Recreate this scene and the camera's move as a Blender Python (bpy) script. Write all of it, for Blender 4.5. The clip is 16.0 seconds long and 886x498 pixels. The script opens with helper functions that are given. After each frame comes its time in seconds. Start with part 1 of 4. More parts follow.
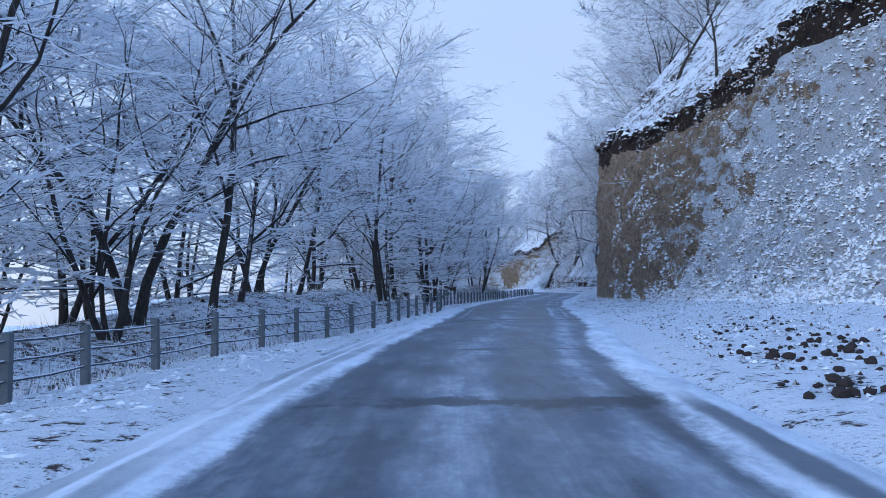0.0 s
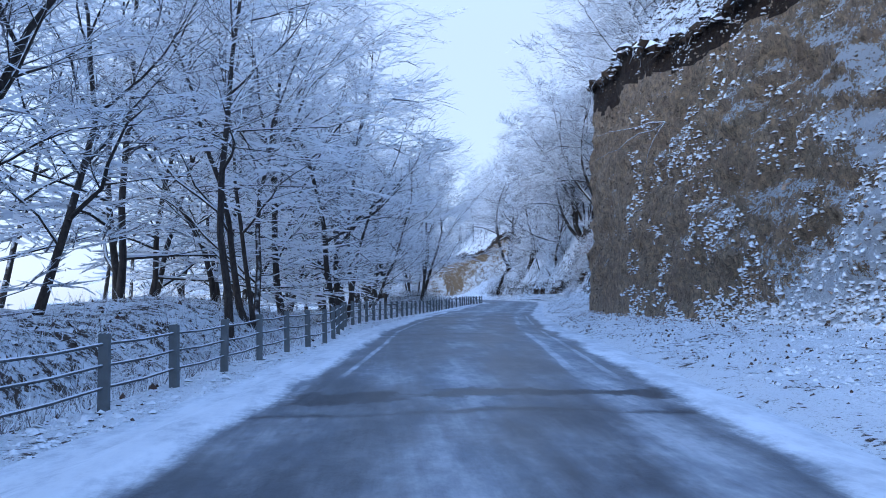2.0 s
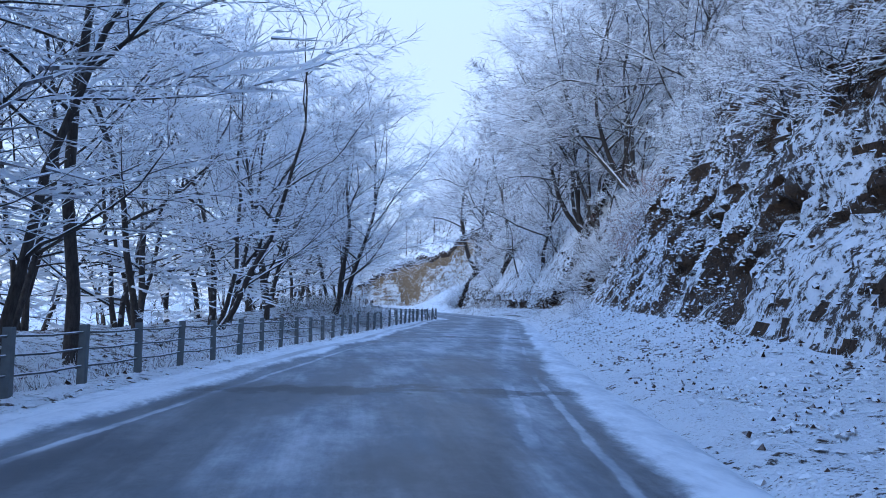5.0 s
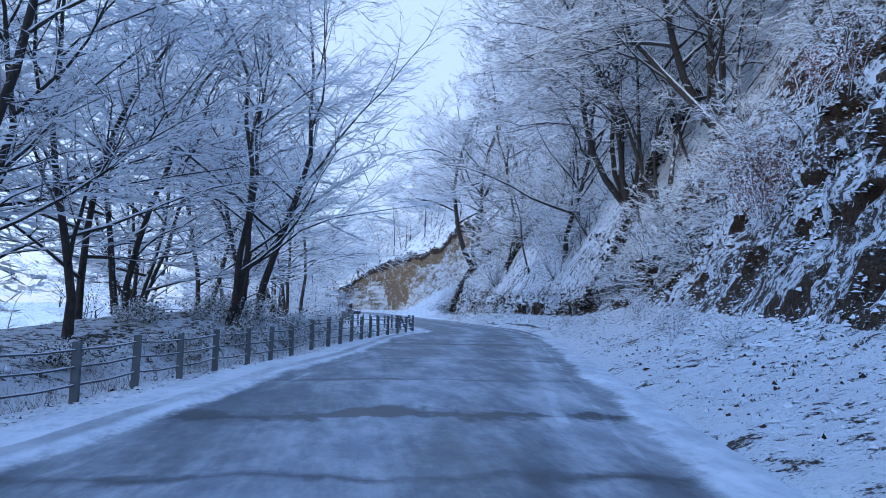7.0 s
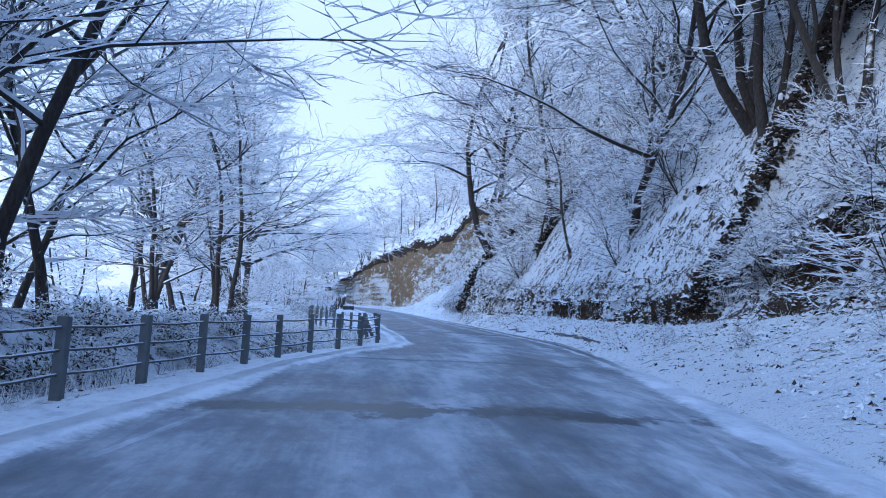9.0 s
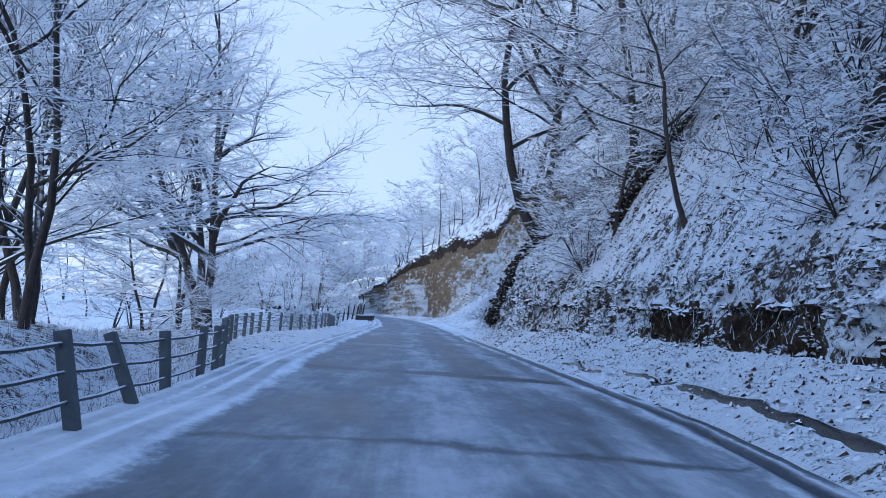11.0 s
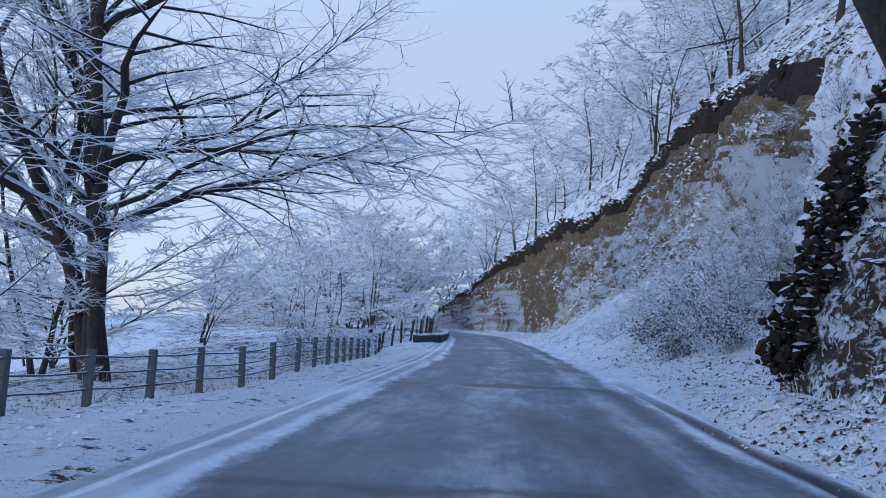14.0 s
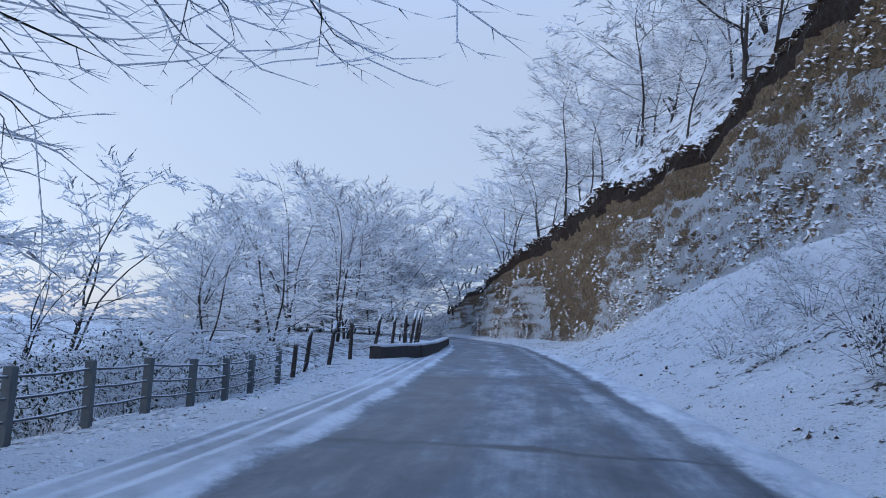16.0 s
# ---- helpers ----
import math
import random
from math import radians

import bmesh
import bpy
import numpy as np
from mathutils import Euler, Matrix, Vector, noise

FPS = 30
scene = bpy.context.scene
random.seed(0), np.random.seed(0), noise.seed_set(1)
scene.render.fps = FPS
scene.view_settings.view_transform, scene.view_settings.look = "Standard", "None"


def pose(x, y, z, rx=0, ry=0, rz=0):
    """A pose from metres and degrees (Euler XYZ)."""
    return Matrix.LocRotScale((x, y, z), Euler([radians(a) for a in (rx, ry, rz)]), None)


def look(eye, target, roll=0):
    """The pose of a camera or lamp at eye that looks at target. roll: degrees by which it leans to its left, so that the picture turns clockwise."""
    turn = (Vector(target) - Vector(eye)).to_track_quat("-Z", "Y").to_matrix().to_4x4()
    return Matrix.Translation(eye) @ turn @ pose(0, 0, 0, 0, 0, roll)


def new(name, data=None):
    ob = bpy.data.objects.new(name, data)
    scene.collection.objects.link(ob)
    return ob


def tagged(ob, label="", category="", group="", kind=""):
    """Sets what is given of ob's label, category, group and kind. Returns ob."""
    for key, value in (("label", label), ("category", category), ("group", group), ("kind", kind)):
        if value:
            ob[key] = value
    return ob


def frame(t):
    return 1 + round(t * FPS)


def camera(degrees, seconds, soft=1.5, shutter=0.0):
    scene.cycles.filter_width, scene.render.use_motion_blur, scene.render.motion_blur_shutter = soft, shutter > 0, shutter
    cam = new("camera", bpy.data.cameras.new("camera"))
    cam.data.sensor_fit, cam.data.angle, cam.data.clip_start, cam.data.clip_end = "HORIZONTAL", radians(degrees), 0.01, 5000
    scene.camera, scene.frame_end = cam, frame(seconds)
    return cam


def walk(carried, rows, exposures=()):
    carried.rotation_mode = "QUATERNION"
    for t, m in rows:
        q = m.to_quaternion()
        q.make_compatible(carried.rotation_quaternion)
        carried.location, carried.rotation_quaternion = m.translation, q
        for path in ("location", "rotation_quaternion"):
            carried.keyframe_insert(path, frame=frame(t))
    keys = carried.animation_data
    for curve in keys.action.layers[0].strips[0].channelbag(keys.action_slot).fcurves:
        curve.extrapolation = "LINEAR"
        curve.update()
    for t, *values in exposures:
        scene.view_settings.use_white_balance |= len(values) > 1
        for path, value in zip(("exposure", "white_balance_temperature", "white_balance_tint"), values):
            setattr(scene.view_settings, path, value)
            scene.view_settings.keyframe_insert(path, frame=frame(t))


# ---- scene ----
cam = camera(60.0, 16.0, 0.95)
ROWS = [
    (0.0, 0.001, 0.0, 1.304, 2.857, 0.987, -0.017),
    (0.5, 0.156, 4.673, 1.355, 2.938, 0.916, -1.071),
    (1.0, 0.418, 9.348, 1.363, 3.024, 0.752, -2.157),
    (1.5, 0.798, 14.114, 1.38, 3.132, 0.705, -3.318),
    (2.0, 1.37, 18.937, 1.367, 3.234, 0.556, -4.315),
    (2.5, 2.05, 23.746, 1.412, 3.313, 0.275, -5.073),
    (3.0, 2.627, 28.411, 1.416, 3.471, 0.247, -5.699),
    (3.5, 3.233, 33.09, 1.427, 3.509, 0.036, -6.138),
    (4.0, 4.071, 38.054, 1.346, 3.602, -0.836, -6.362),
    (6.5, 8.44, 63.587, 1.413, 4.481, -1.331, -7.292),
    (7.0, 9.268, 68.386, 1.375, 4.32, -1.384, -7.221),
    (7.5, 10.051, 73.109, 1.348, 3.988, -1.77, -7.13),
    (8.0, 10.706, 77.651, 1.365, 3.702, -2.405, -6.788),
    (8.5, 11.478, 82.232, 1.292, 3.915, -2.834, -6.459),
    (11.0, 16.135, 105.742, 1.277, 4.764, -4.051, -1.813),
    (11.5, 16.454, 110.277, 1.333, 4.957, -3.826, 0.028),
    (12.0, 16.563, 114.888, 1.38, 5.057, -3.471, 1.731),
    (12.5, 16.536, 119.464, 1.365, 5.084, -3.047, 3.043),
    (13.0, 16.391, 123.875, 1.347, 5.003, -2.779, 3.999),
    (13.5, 16.244, 128.286, 1.357, 5.081, -2.52, 4.709),
    (14.0, 16.089, 132.864, 1.374, 5.384, -2.233, 5.126),
    (14.5, 15.956, 137.485, 1.37, 5.756, -2.114, 5.392),
    (15.0, 15.854, 142.144, 1.285, 5.95, -2.352, 5.507),
    (15.5, 15.858, 146.838, 1.311, 5.852, -2.548, 5.807),
    (16.0, 15.992, 151.45, 1.342, 5.679, -2.674, 6.705),
]
walk(cam, [(t, pose(x, y, z, 90 + pitch, roll, yaw)) for t, x, y, z, pitch, roll, yaw in ROWS], [(0, 0.33, 5150, 5), (1.5, 0.58, 5180, 5), (3, 0.75, 5120, 5), (4, 0.78, 5070, 5), (6.5, 0.6, 5100, 5), (8.5, 0.8, 5160, 5), (11, 0.5, 5220, 5), (12.5, 0.13, 5330, 5), (14.5, 0.18, 5480, 6), (16, 0.12, 5580, 6)])

# ---------------------------------------------------------------- world and light
SUN_ELEV, SUN_ROT = 16.0, 300.0
world = bpy.data.worlds.new("sky")
scene.world = world
world.use_nodes = True
wn, wl = world.node_tree.nodes, world.node_tree.links
wn.clear()
sky = wn.new("ShaderNodeTexSky")
sky.sky_type, sky.sun_disc = "NISHITA", False
sky.sun_elevation, sky.sun_rotation = radians(SUN_ELEV), radians(SUN_ROT)
sky.air_density, sky.dust_density, sky.ozone_density = 1.0, 1.5, 4.0
haze = wn.new("ShaderNodeBackground")          # pale winter haze, thick towards the horizon
haze.inputs[0].default_value, haze.inputs[1].default_value = (0.85, 0.875, 1.0, 1), 0.57
clear = wn.new("ShaderNodeBackground")         # the blue above it
clear.inputs[1].default_value = 0.5
way, height = wn.new("ShaderNodeTexCoord"), wn.new("ShaderNodeSeparateXYZ")
thin = wn.new("ShaderNodeMapRange")
thin.interpolation_type = "SMOOTHSTEP"
for socket, value in zip(thin.inputs[1:5], (0.3, 0.85, 0.05, 0.65)):
    socket.default_value = value
both, wout = wn.new("ShaderNodeMixShader"), wn.new("ShaderNodeOutputWorld")
wl.new(way.outputs["Generated"], height.inputs[0])
wl.new(height.outputs[2], thin.inputs[0])
wl.new(thin.outputs[0], both.inputs[0])
wl.new(sky.outputs[0], clear.inputs[0])
wl.new(haze.outputs[0], both.inputs[1])
wl.new(clear.outputs[0], both.inputs[2])
wl.new(both.outputs[0], wout.inputs[0])
sun = new("sun", bpy.data.lights.new("sun", "SUN"))
sun.data.energy, sun.data.angle, sun.data.color = 1.0, radians(20), (1.0, 0.9, 0.8)
sun.matrix_world = look((-40, 60, 16), (0, 100, 0))


# ---------------------------------------------------------------- materials
class Graph:
    """Short names for shader nodes."""

    def __init__(self, name, rough=0.8, metal=0.0):
        self.m = bpy.data.materials.new(name)
        self.m.use_nodes = True
        self.n, self.l = self.m.node_tree.nodes, self.m.node_tree.links
        self.bsdf = self.n["Principled BSDF"]
        self.bsdf.inputs["Roughness"].default_value = rough
        self.bsdf.inputs["Metallic"].default_value = metal
        self.bsdf.inputs["Specular IOR Level"].default_value = 0.3
        self.coord = self.n.new("ShaderNodeTexCoord")
        self.geo = self.n.new("ShaderNodeNewGeometry")
        self.place = self.geo.outputs["Position"]

    def put(self, value, socket):
        if isinstance(value, (int, float)):
            socket.default_value = value
        elif isinstance(value, tuple):
            socket.default_value = (*value, 1) if len(value) == 3 and socket.type == "RGBA" else value
        else:
            self.l.new(value, socket)

    def math(self, op, a, b=0.0, c=0.0, clamp=False):
        k = self.n.new("ShaderNodeMath")
        k.operation, k.use_clamp = op, clamp
        for v, s in zip((a, b, c), k.inputs):
            self.put(v, s)
        return k.outputs[0]

    def noise(self, scale, detail=4.0, rough=0.55, vector=None, stretch=None, distort=0.0):
        v = vector or self.place
        if stretch:
            k = self.n.new("ShaderNodeVectorMath")
            k.operation = "MULTIPLY"
            self.l.new(v, k.inputs[0])
            k.inputs[1].default_value = stretch
            v = k.outputs[0]
        k = self.n.new("ShaderNodeTexNoise")
        k.inputs["Scale"].default_value, k.inputs["Detail"].default_value = scale, detail
        k.inputs["Roughness"].default_value, k.inputs["Distortion"].default_value = rough, distort
        self.l.new(v, k.inputs["Vector"])
        return k.outputs[0]

    def ramp(self, value, low, high, a=0.0, b=1.0):
        k = self.n.new("ShaderNodeMapRange")
        k.interpolation_type = "SMOOTHSTEP"
        for v, s in zip((value, low, high, a, b), k.inputs):
            self.put(v, s)
        return k.outputs[0]

    def mix(self, fac, a, b):
        k = self.n.new("ShaderNodeMix")
        k.data_type = "RGBA"
        self.put(fac, k.inputs[0])
        self.put(a, k.inputs[6])
        self.put(b, k.inputs[7])
        return k.outputs[2]

    def split(self, vector):
        k = self.n.new("ShaderNodeSeparateXYZ")
        self.l.new(vector, k.inputs[0])
        return k.outputs

    def bump(self, height, strength=0.5, distance=0.02):
        k = self.n.new("ShaderNodeBump")
        k.inputs["Strength"].default_value, k.inputs["Distance"].default_value = strength, distance
        self.l.new(height, k.inputs["Height"])
        self.l.new(k.outputs[0], self.bsdf.inputs["Normal"])

    def done(self, colour, rough=None):
        self.put(colour, self.bsdf.inputs["Base Color"])
        if rough is not None:
            self.put(rough, self.bsdf.inputs["Roughness"])
        return self.m


SNOW = (0.84, 0.87, 0.92)


def snow_ground(name, litter, size=3.0):
    """Snow with leaves, grass and clods showing through; litter: how much of it."""
    g = Graph(name, 0.75)
    big, fine, speck = g.noise(0.35, 3), g.noise(size, 6, 0.7), g.noise(9.0, 5, 0.7)
    mask = g.math("ADD", g.math("MULTIPLY", fine, 0.6), g.math("ADD", g.math("MULTIPLY", speck, 0.4), g.math("MULTIPLY", big, 0.25)))
    bare = g.ramp(mask, 0.745 - litter, 0.80 - litter)
    crumb = g.math("MULTIPLY", g.ramp(g.noise(24.0, 4, 0.75), 0.60 - litter * 0.4, 0.66 - litter * 0.4), g.ramp(fine, 0.42, 0.58))
    bare = g.math("MAXIMUM", bare, g.math("MULTIPLY", crumb, 0.8))
    soil = g.mix(g.noise(5.0, 4), (0.03, 0.024, 0.02), (0.10, 0.072, 0.055))
    white = g.mix(g.noise(1.2, 4), (0.76, 0.80, 0.87), SNOW)
    g.bump(g.math("SUBTRACT", mask, g.math("MULTIPLY", bare, 0.3)), 0.9, 0.2)
    return g.done(g.mix(bare, white, soil))


def cliff_soil(name, tone, cover, lie, bare=(900.0, 901.0), fan=0.0):
    """Cut earth, streaked and mottled, with snow caught in flecks; lie: how much a level spot holds more of it; bare: where it ends; fan: where, along the cliff, the snow slope at its foot runs out."""
    g = Graph(name, 0.95)
    streak = g.noise(2.2, 6, 0.7, stretch=(1, 1, 0.4))
    grain, lump, large = g.noise(14.0, 6, 0.75), g.noise(2.4, 6, 0.7), g.noise(0.35, 4)
    fleck, crumb = g.noise(6.5, 6, 0.75), g.noise(20.0, 4, 0.7)
    soil = g.mix(g.ramp(streak, 0.3, 0.7), tuple(c * 0.38 for c in tone), tone)
    if fan:                          # fresh pale earth at the near end, older olive soil along the rest
        aged = g.ramp(g.math("ADD", g.split(g.place)[1], g.math("MULTIPLY", large, 8.0)), 45.0, 52.0, 0.8, 0.0)
        soil = g.mix(aged, soil, (tone[0] * 0.42, tone[1] * 0.43, tone[2] * 0.38))
    soil = g.mix(g.ramp(g.noise(0.9, 5, 0.65), 0.42, 0.62), soil, (tone[0] * 0.6, tone[1] * 0.56, tone[2] * 0.54))
    soil = g.mix(g.ramp(grain, 0.35, 0.75, 0.0, 0.6), soil, tuple(c * 1.5 for c in tone))
    soil = g.mix(g.ramp(g.noise(4.0, 5, 0.75), 0.45, 0.62, 0.0, 0.75), soil, (tone[0] * 1.25, tone[1] * 1.15, tone[2] * 0.95))
    soil = g.mix(g.ramp(g.noise(7.0, 4, 0.7), 0.5, 0.66, 0.0, 0.6), soil, (tone[0] * 0.5, tone[1] * 0.42, tone[2] * 0.4))
    # shade of small upright clefts, painted into the soil colour without relief
    cleft_shade = g.math("ADD", g.math("MULTIPLY", g.noise(8.0, 5, 0.75, stretch=(1, 1, 0.4)), 0.6), g.math("MULTIPLY", g.noise(26.0, 3, 0.7), 0.4))
    soil = g.mix(g.ramp(cleft_shade, 0.50, 0.60, 0.0, 0.85), soil, tuple(c * 0.25 for c in tone))
    up = g.split(g.geo.outputs["Normal"])[2]
    catch = g.math("ADD", g.math("MULTIPLY", up, lie), g.math("ADD", g.math("MULTIPLY", lump, 0.3), g.math("MULTIPLY", large, 0.75)))
    catch = g.math("ADD", catch, g.math("ADD", g.math("MULTIPLY", fleck, 1.3), g.math("MULTIPLY", crumb, 1.0)))
    catch = g.math("SUBTRACT", catch, g.math("MULTIPLY", g.ramp(g.split(g.place)[1], *bare), 0.52))
    if fan:
        _, y, z = g.split(g.place)
        over = g.math("SUBTRACT", g.math("MULTIPLY", g.math("SUBTRACT", fan, y), 0.62), z)
        catch = g.math("ADD", catch, g.ramp(g.math("ADD", over, g.math("MULTIPLY", g.math("SUBTRACT", lump, 0.5), 4.0)), -0.6, 0.7, 0.0, 0.36))
    snow = g.ramp(catch, 1.90 - cover, 1.95 - cover)
    g.bump(g.math("ADD", g.math("ADD", lump, fleck), g.math("ADD", g.math("MULTIPLY", grain, 0.5), g.math("MULTIPLY", snow, 0.35))), 1.0, 0.4)
    return g.done(g.mix(snow, soil, SNOW))


def bark(name, tone, cover):
    g = Graph(name, 0.9)
    rough = g.noise(14.0, 5, 0.7, stretch=(1, 1, 0.3))
    wood = g.mix(g.ramp(rough, 0.3, 0.7), tuple(c * 0.45 for c in tone), tone)
    up = g.split(g.geo.outputs["Normal"])[2]
    catch = g.math("ADD", up, g.math("MULTIPLY", g.noise(4.0, 4), 0.7))
    g.bump(rough, 0.5, 0.02)
    return g.done(g.mix(g.ramp(catch, 1.05 - cover, 1.25 - cover), wood, SNOW))


def plain(name, tone, rough=0.8, vary=0.35, scale=8.0, metal=0.0):
    g = Graph(name, rough, metal)
    n = g.noise(scale, 5, 0.65)
    g.bump(n, 0.4, 0.01)
    return g.done(g.mix(n, tuple(c * (1 - vary) for c in tone), tuple(min(1, c * (1 + vary)) for c in tone)))


M_SNOW = snow_ground("snow", 0.0)
M_VERGE = snow_ground("verge_snow", 0.06)
M_BRUSH = snow_ground("brushy_snow", 0.12, 2.5)
M_HILL = snow_ground("hillside_snow", 0.10, 2.0)
M_CLIFF = cliff_soil("cliff_soil", (0.56, 0.44, 0.325), 0.33, 0.5, (24.0, 50.0), 40.0)
M_FARCLIFF = cliff_soil("ochre_soil", (0.40, 0.31, 0.215), 0.27, 0.4)
M_BANK = snow_ground("bank_snow_cover", 0.14, 3.2)
M_HOLLOW = cliff_soil("hollow_soil", (0.13, 0.088, 0.06), -0.15, 0.4)
M_DARKSOIL = cliff_soil("dark_soil", (0.07, 0.05, 0.04), -0.2, 0.4)
M_OCHRE = cliff_soil("bare_ochre_soil", (0.34, 0.26, 0.17), -0.06, 0.4)
M_BARK = bark("bark", (0.07, 0.06, 0.055), 0.40)
# snow lies on top; the twigs' grey undersides have shade put into their colour
M_FROST = bark("frosted_twig", (0.31, 0.31, 0.345), 0.96)
M_SCRUB = bark("scrub_twig", (0.22, 0.21, 0.24), 0.9)
M_RIME = bark("rimed_twig", (0.46, 0.47, 0.52), 1.05)


def clod(name, tone, cover=0.0):
    """Leaves and crumbs of earth, white on top with snow."""
    g = Graph(name, 0.9)
    up = g.split(g.geo.outputs["Normal"])[2]
    earth = g.mix(g.geo.outputs["Random Per Island"], tuple(c * 0.4 for c in tone), tuple(c * 1.5 for c in tone))
    return g.done(g.mix(g.ramp(g.math("ADD", up, g.math("MULTIPLY", g.noise(6.0, 3), 0.4)), 0.62 - cover, 0.8 - cover), earth, SNOW))


M_CLOD = clod("leaf_litter", (0.075, 0.05, 0.04))
M_CLUMP = clod("snow_clump", (0.16, 0.115, 0.08), 0.95)
M_DARKCLUMP = clod("bank_clump", (0.06, 0.042, 0.032), 0.35)
M_OCHRE_CLUMP = clod("ochre_clump", (0.24, 0.18, 0.12), 0.6)
M_SNOWLUMP = clod("snow_lump", (0.5, 0.5, 0.52), 1.2)
M_FANSNOW = clod("fan_snow_lump", (0.3, 0.27, 0.25), 1.05)
M_CLIFFCLOD = clod("cliff_clod", (0.28, 0.215, 0.16), -0.7)
M_TURF = clod("turf", (0.06, 0.042, 0.03), 0.25)
M_LEAF = clod("bramble_leaf", (0.05, 0.06, 0.035), 0.18)
M_THICKET = clod("thicket_leaf", (0.075, 0.07, 0.065), -0.1)
M_REDLEAF = clod("dead_leaf", (0.27, 0.13, 0.10), 0.0)
M_ROCK = clod("loose_stone", (0.026, 0.02, 0.018), -0.7)
M_POST = plain("fence_post", (0.13, 0.145, 0.155), 0.85)
M_WIRE = bark("rail", (0.12, 0.13, 0.14), 0.35)
M_BLOCK = plain("concrete_block", (0.06, 0.053, 0.05), 0.9, 0.6, 5.0)


WET = (8.5, 15.5, 27.5, 29.0, 43.5, 51.5, 60.0, 66.5, 74.5, 78.0, 82.5, 88.0, 96.0, 104.0, 113.0, 121.5, 130.8, 139.0, 149.7, 160.0, 171.0)


def road_material():
    g = Graph("road_surface", 0.5)
    uv, rim = g.n.new("ShaderNodeUVMap"), g.n.new("ShaderNodeUVMap")
    uv.uv_map, rim.uv_map = "along", "edge"
    u, v, _ = g.split(uv.outputs[0])
    left, right, _ = g.split(rim.outputs[0])
    wide = g.noise(0.45, 5, 0.6, stretch=(1, 0.4, 1))
    streak = g.noise(1.3, 6, 0.7, stretch=(3.0, 0.13, 1))
    fleck = g.noise(5.0, 5, 0.75, stretch=(1, 0.7, 1))
    grit = g.noise(45.0, 4, 0.7)
    tar = g.mix(grit, (0.016, 0.022, 0.035), (0.042, 0.054, 0.078))
    middle = g.math("SUBTRACT", 1.0, g.ramp(g.math("ABSOLUTE", g.math("SUBTRACT", u, 0.47)), 0.02, 0.15))
    lane = g.math("SUBTRACT", 1.0, g.ramp(g.math("ABSOLUTE", g.math("SUBTRACT", u, 0.86)), 0.01, 0.09))
    frost = g.math("ADD", g.math("MULTIPLY", streak, 0.42), g.math("ADD", g.math("MULTIPLY", wide, 0.95), g.math("MULTIPLY", fleck, 0.33)))
    frost = g.math("ADD", frost, g.math("ADD", g.math("MULTIPLY", middle, 0.16), g.math("MULTIPLY", lane, 0.2)))
    frost = g.math("ADD", frost, g.ramp(v, 104.0, 112.0, 0.0, 0.05))
    frost = g.math("ADD", frost, g.math("MULTIPLY", g.math("MULTIPLY", g.ramp(v, 58.0, 74.0), g.ramp(v, 100.0, 122.0, 1.0, 0.0)), 0.16))
    dust = g.ramp(frost, 0.70, 1.24, 0.06, 0.66)
    # damp seams across the road
    shift = g.math("MULTIPLY", g.math("SUBTRACT", g.noise(0.55, 4, 0.6), 0.5), 1.6)
    along_y = g.math("ADD", v, shift)
    ragged = g.noise(0.9, 6, 0.7, stretch=(1, 0.6, 1))
    seam = None
    for k, y0 in enumerate(WET):
        near = g.math("ABSOLUTE", g.math("SUBTRACT", along_y, y0))
        reach = g.math("MULTIPLY", g.ramp(ragged, 0.36, 0.66), 0.2 + 0.5 * (k % 3 == 0))
        one = g.math("SUBTRACT", 1.0, g.ramp(g.math("SUBTRACT", near, reach), -0.2, 0.16))
        seam = one if seam is None else g.math("MAXIMUM", seam, one)
    dust = g.math("MULTIPLY", dust, g.math("SUBTRACT", 1.0, g.math("MULTIPLY", seam, 0.75)))
    # snow of the verges, its edge worn ragged, with tyre lines in it
    edge_n = g.math("MULTIPLY", g.math("SUBTRACT", g.noise(0.9, 6, 0.65, stretch=(1.2, 0.3, 1)), 0.5), 0.95)
    fray = g.math("MULTIPLY", g.math("SUBTRACT", g.noise(7.0, 5, 0.75), 0.5), 0.3)
    edge_n = g.math("ADD", edge_n, fray)
    bank_l = g.ramp(g.math("ADD", g.math("MULTIPLY", left, -1.0), edge_n), -0.22, 0.2)
    bank_r = g.ramp(g.math("ADD", right, edge_n), -0.2, 0.2)
    bank = g.math("MAXIMUM", bank_l, bank_r)
    # ridges of snow left between the wheels and the edge
    stretch_a = g.math("MULTIPLY", g.ramp(v, 26.0, 34.0), g.ramp(v, 96.0, 106.0, 1.0, 0.0))
    for side, x0, w, strong in ((left, 0.44, 0.1, 0.75), (right, -0.9, 0.16, 0.8), (right, -0.32, 0.1, 0.7)):
        near = g.math("ABSOLUTE", g.math("SUBTRACT", g.math("ADD", side, g.math("MULTIPLY", edge_n, 0.25)), x0))
        line = g.math("MULTIPLY", g.math("SUBTRACT", 1.0, g.ramp(near, w * 0.35, w)), g.ramp(wide, 0.38, 0.55, 0.2, strong))
        dust = g.math("MAXIMUM", dust, g.math("MULTIPLY", line, stretch_a))
    tyre = None
    for x0, w in ((-0.38, 0.2), (-0.85, 0.17), (-1.15, 0.12)):
        k = g.math("SUBTRACT", 1.0, g.ramp(g.math("ABSOLUTE", g.math("SUBTRACT", g.math("ADD", left, g.math("MULTIPLY", edge_n, 0.15)), x0)), w * 0.4, w))
        tyre = k if tyre is None else g.math("MAXIMUM", tyre, k)
    used = g.math("MAXIMUM", g.ramp(v, 14.0, 26.0, 1.0, 0.12), g.ramp(v, 56.0, 66.0))
    tyre = g.math("MULTIPLY", tyre, used)
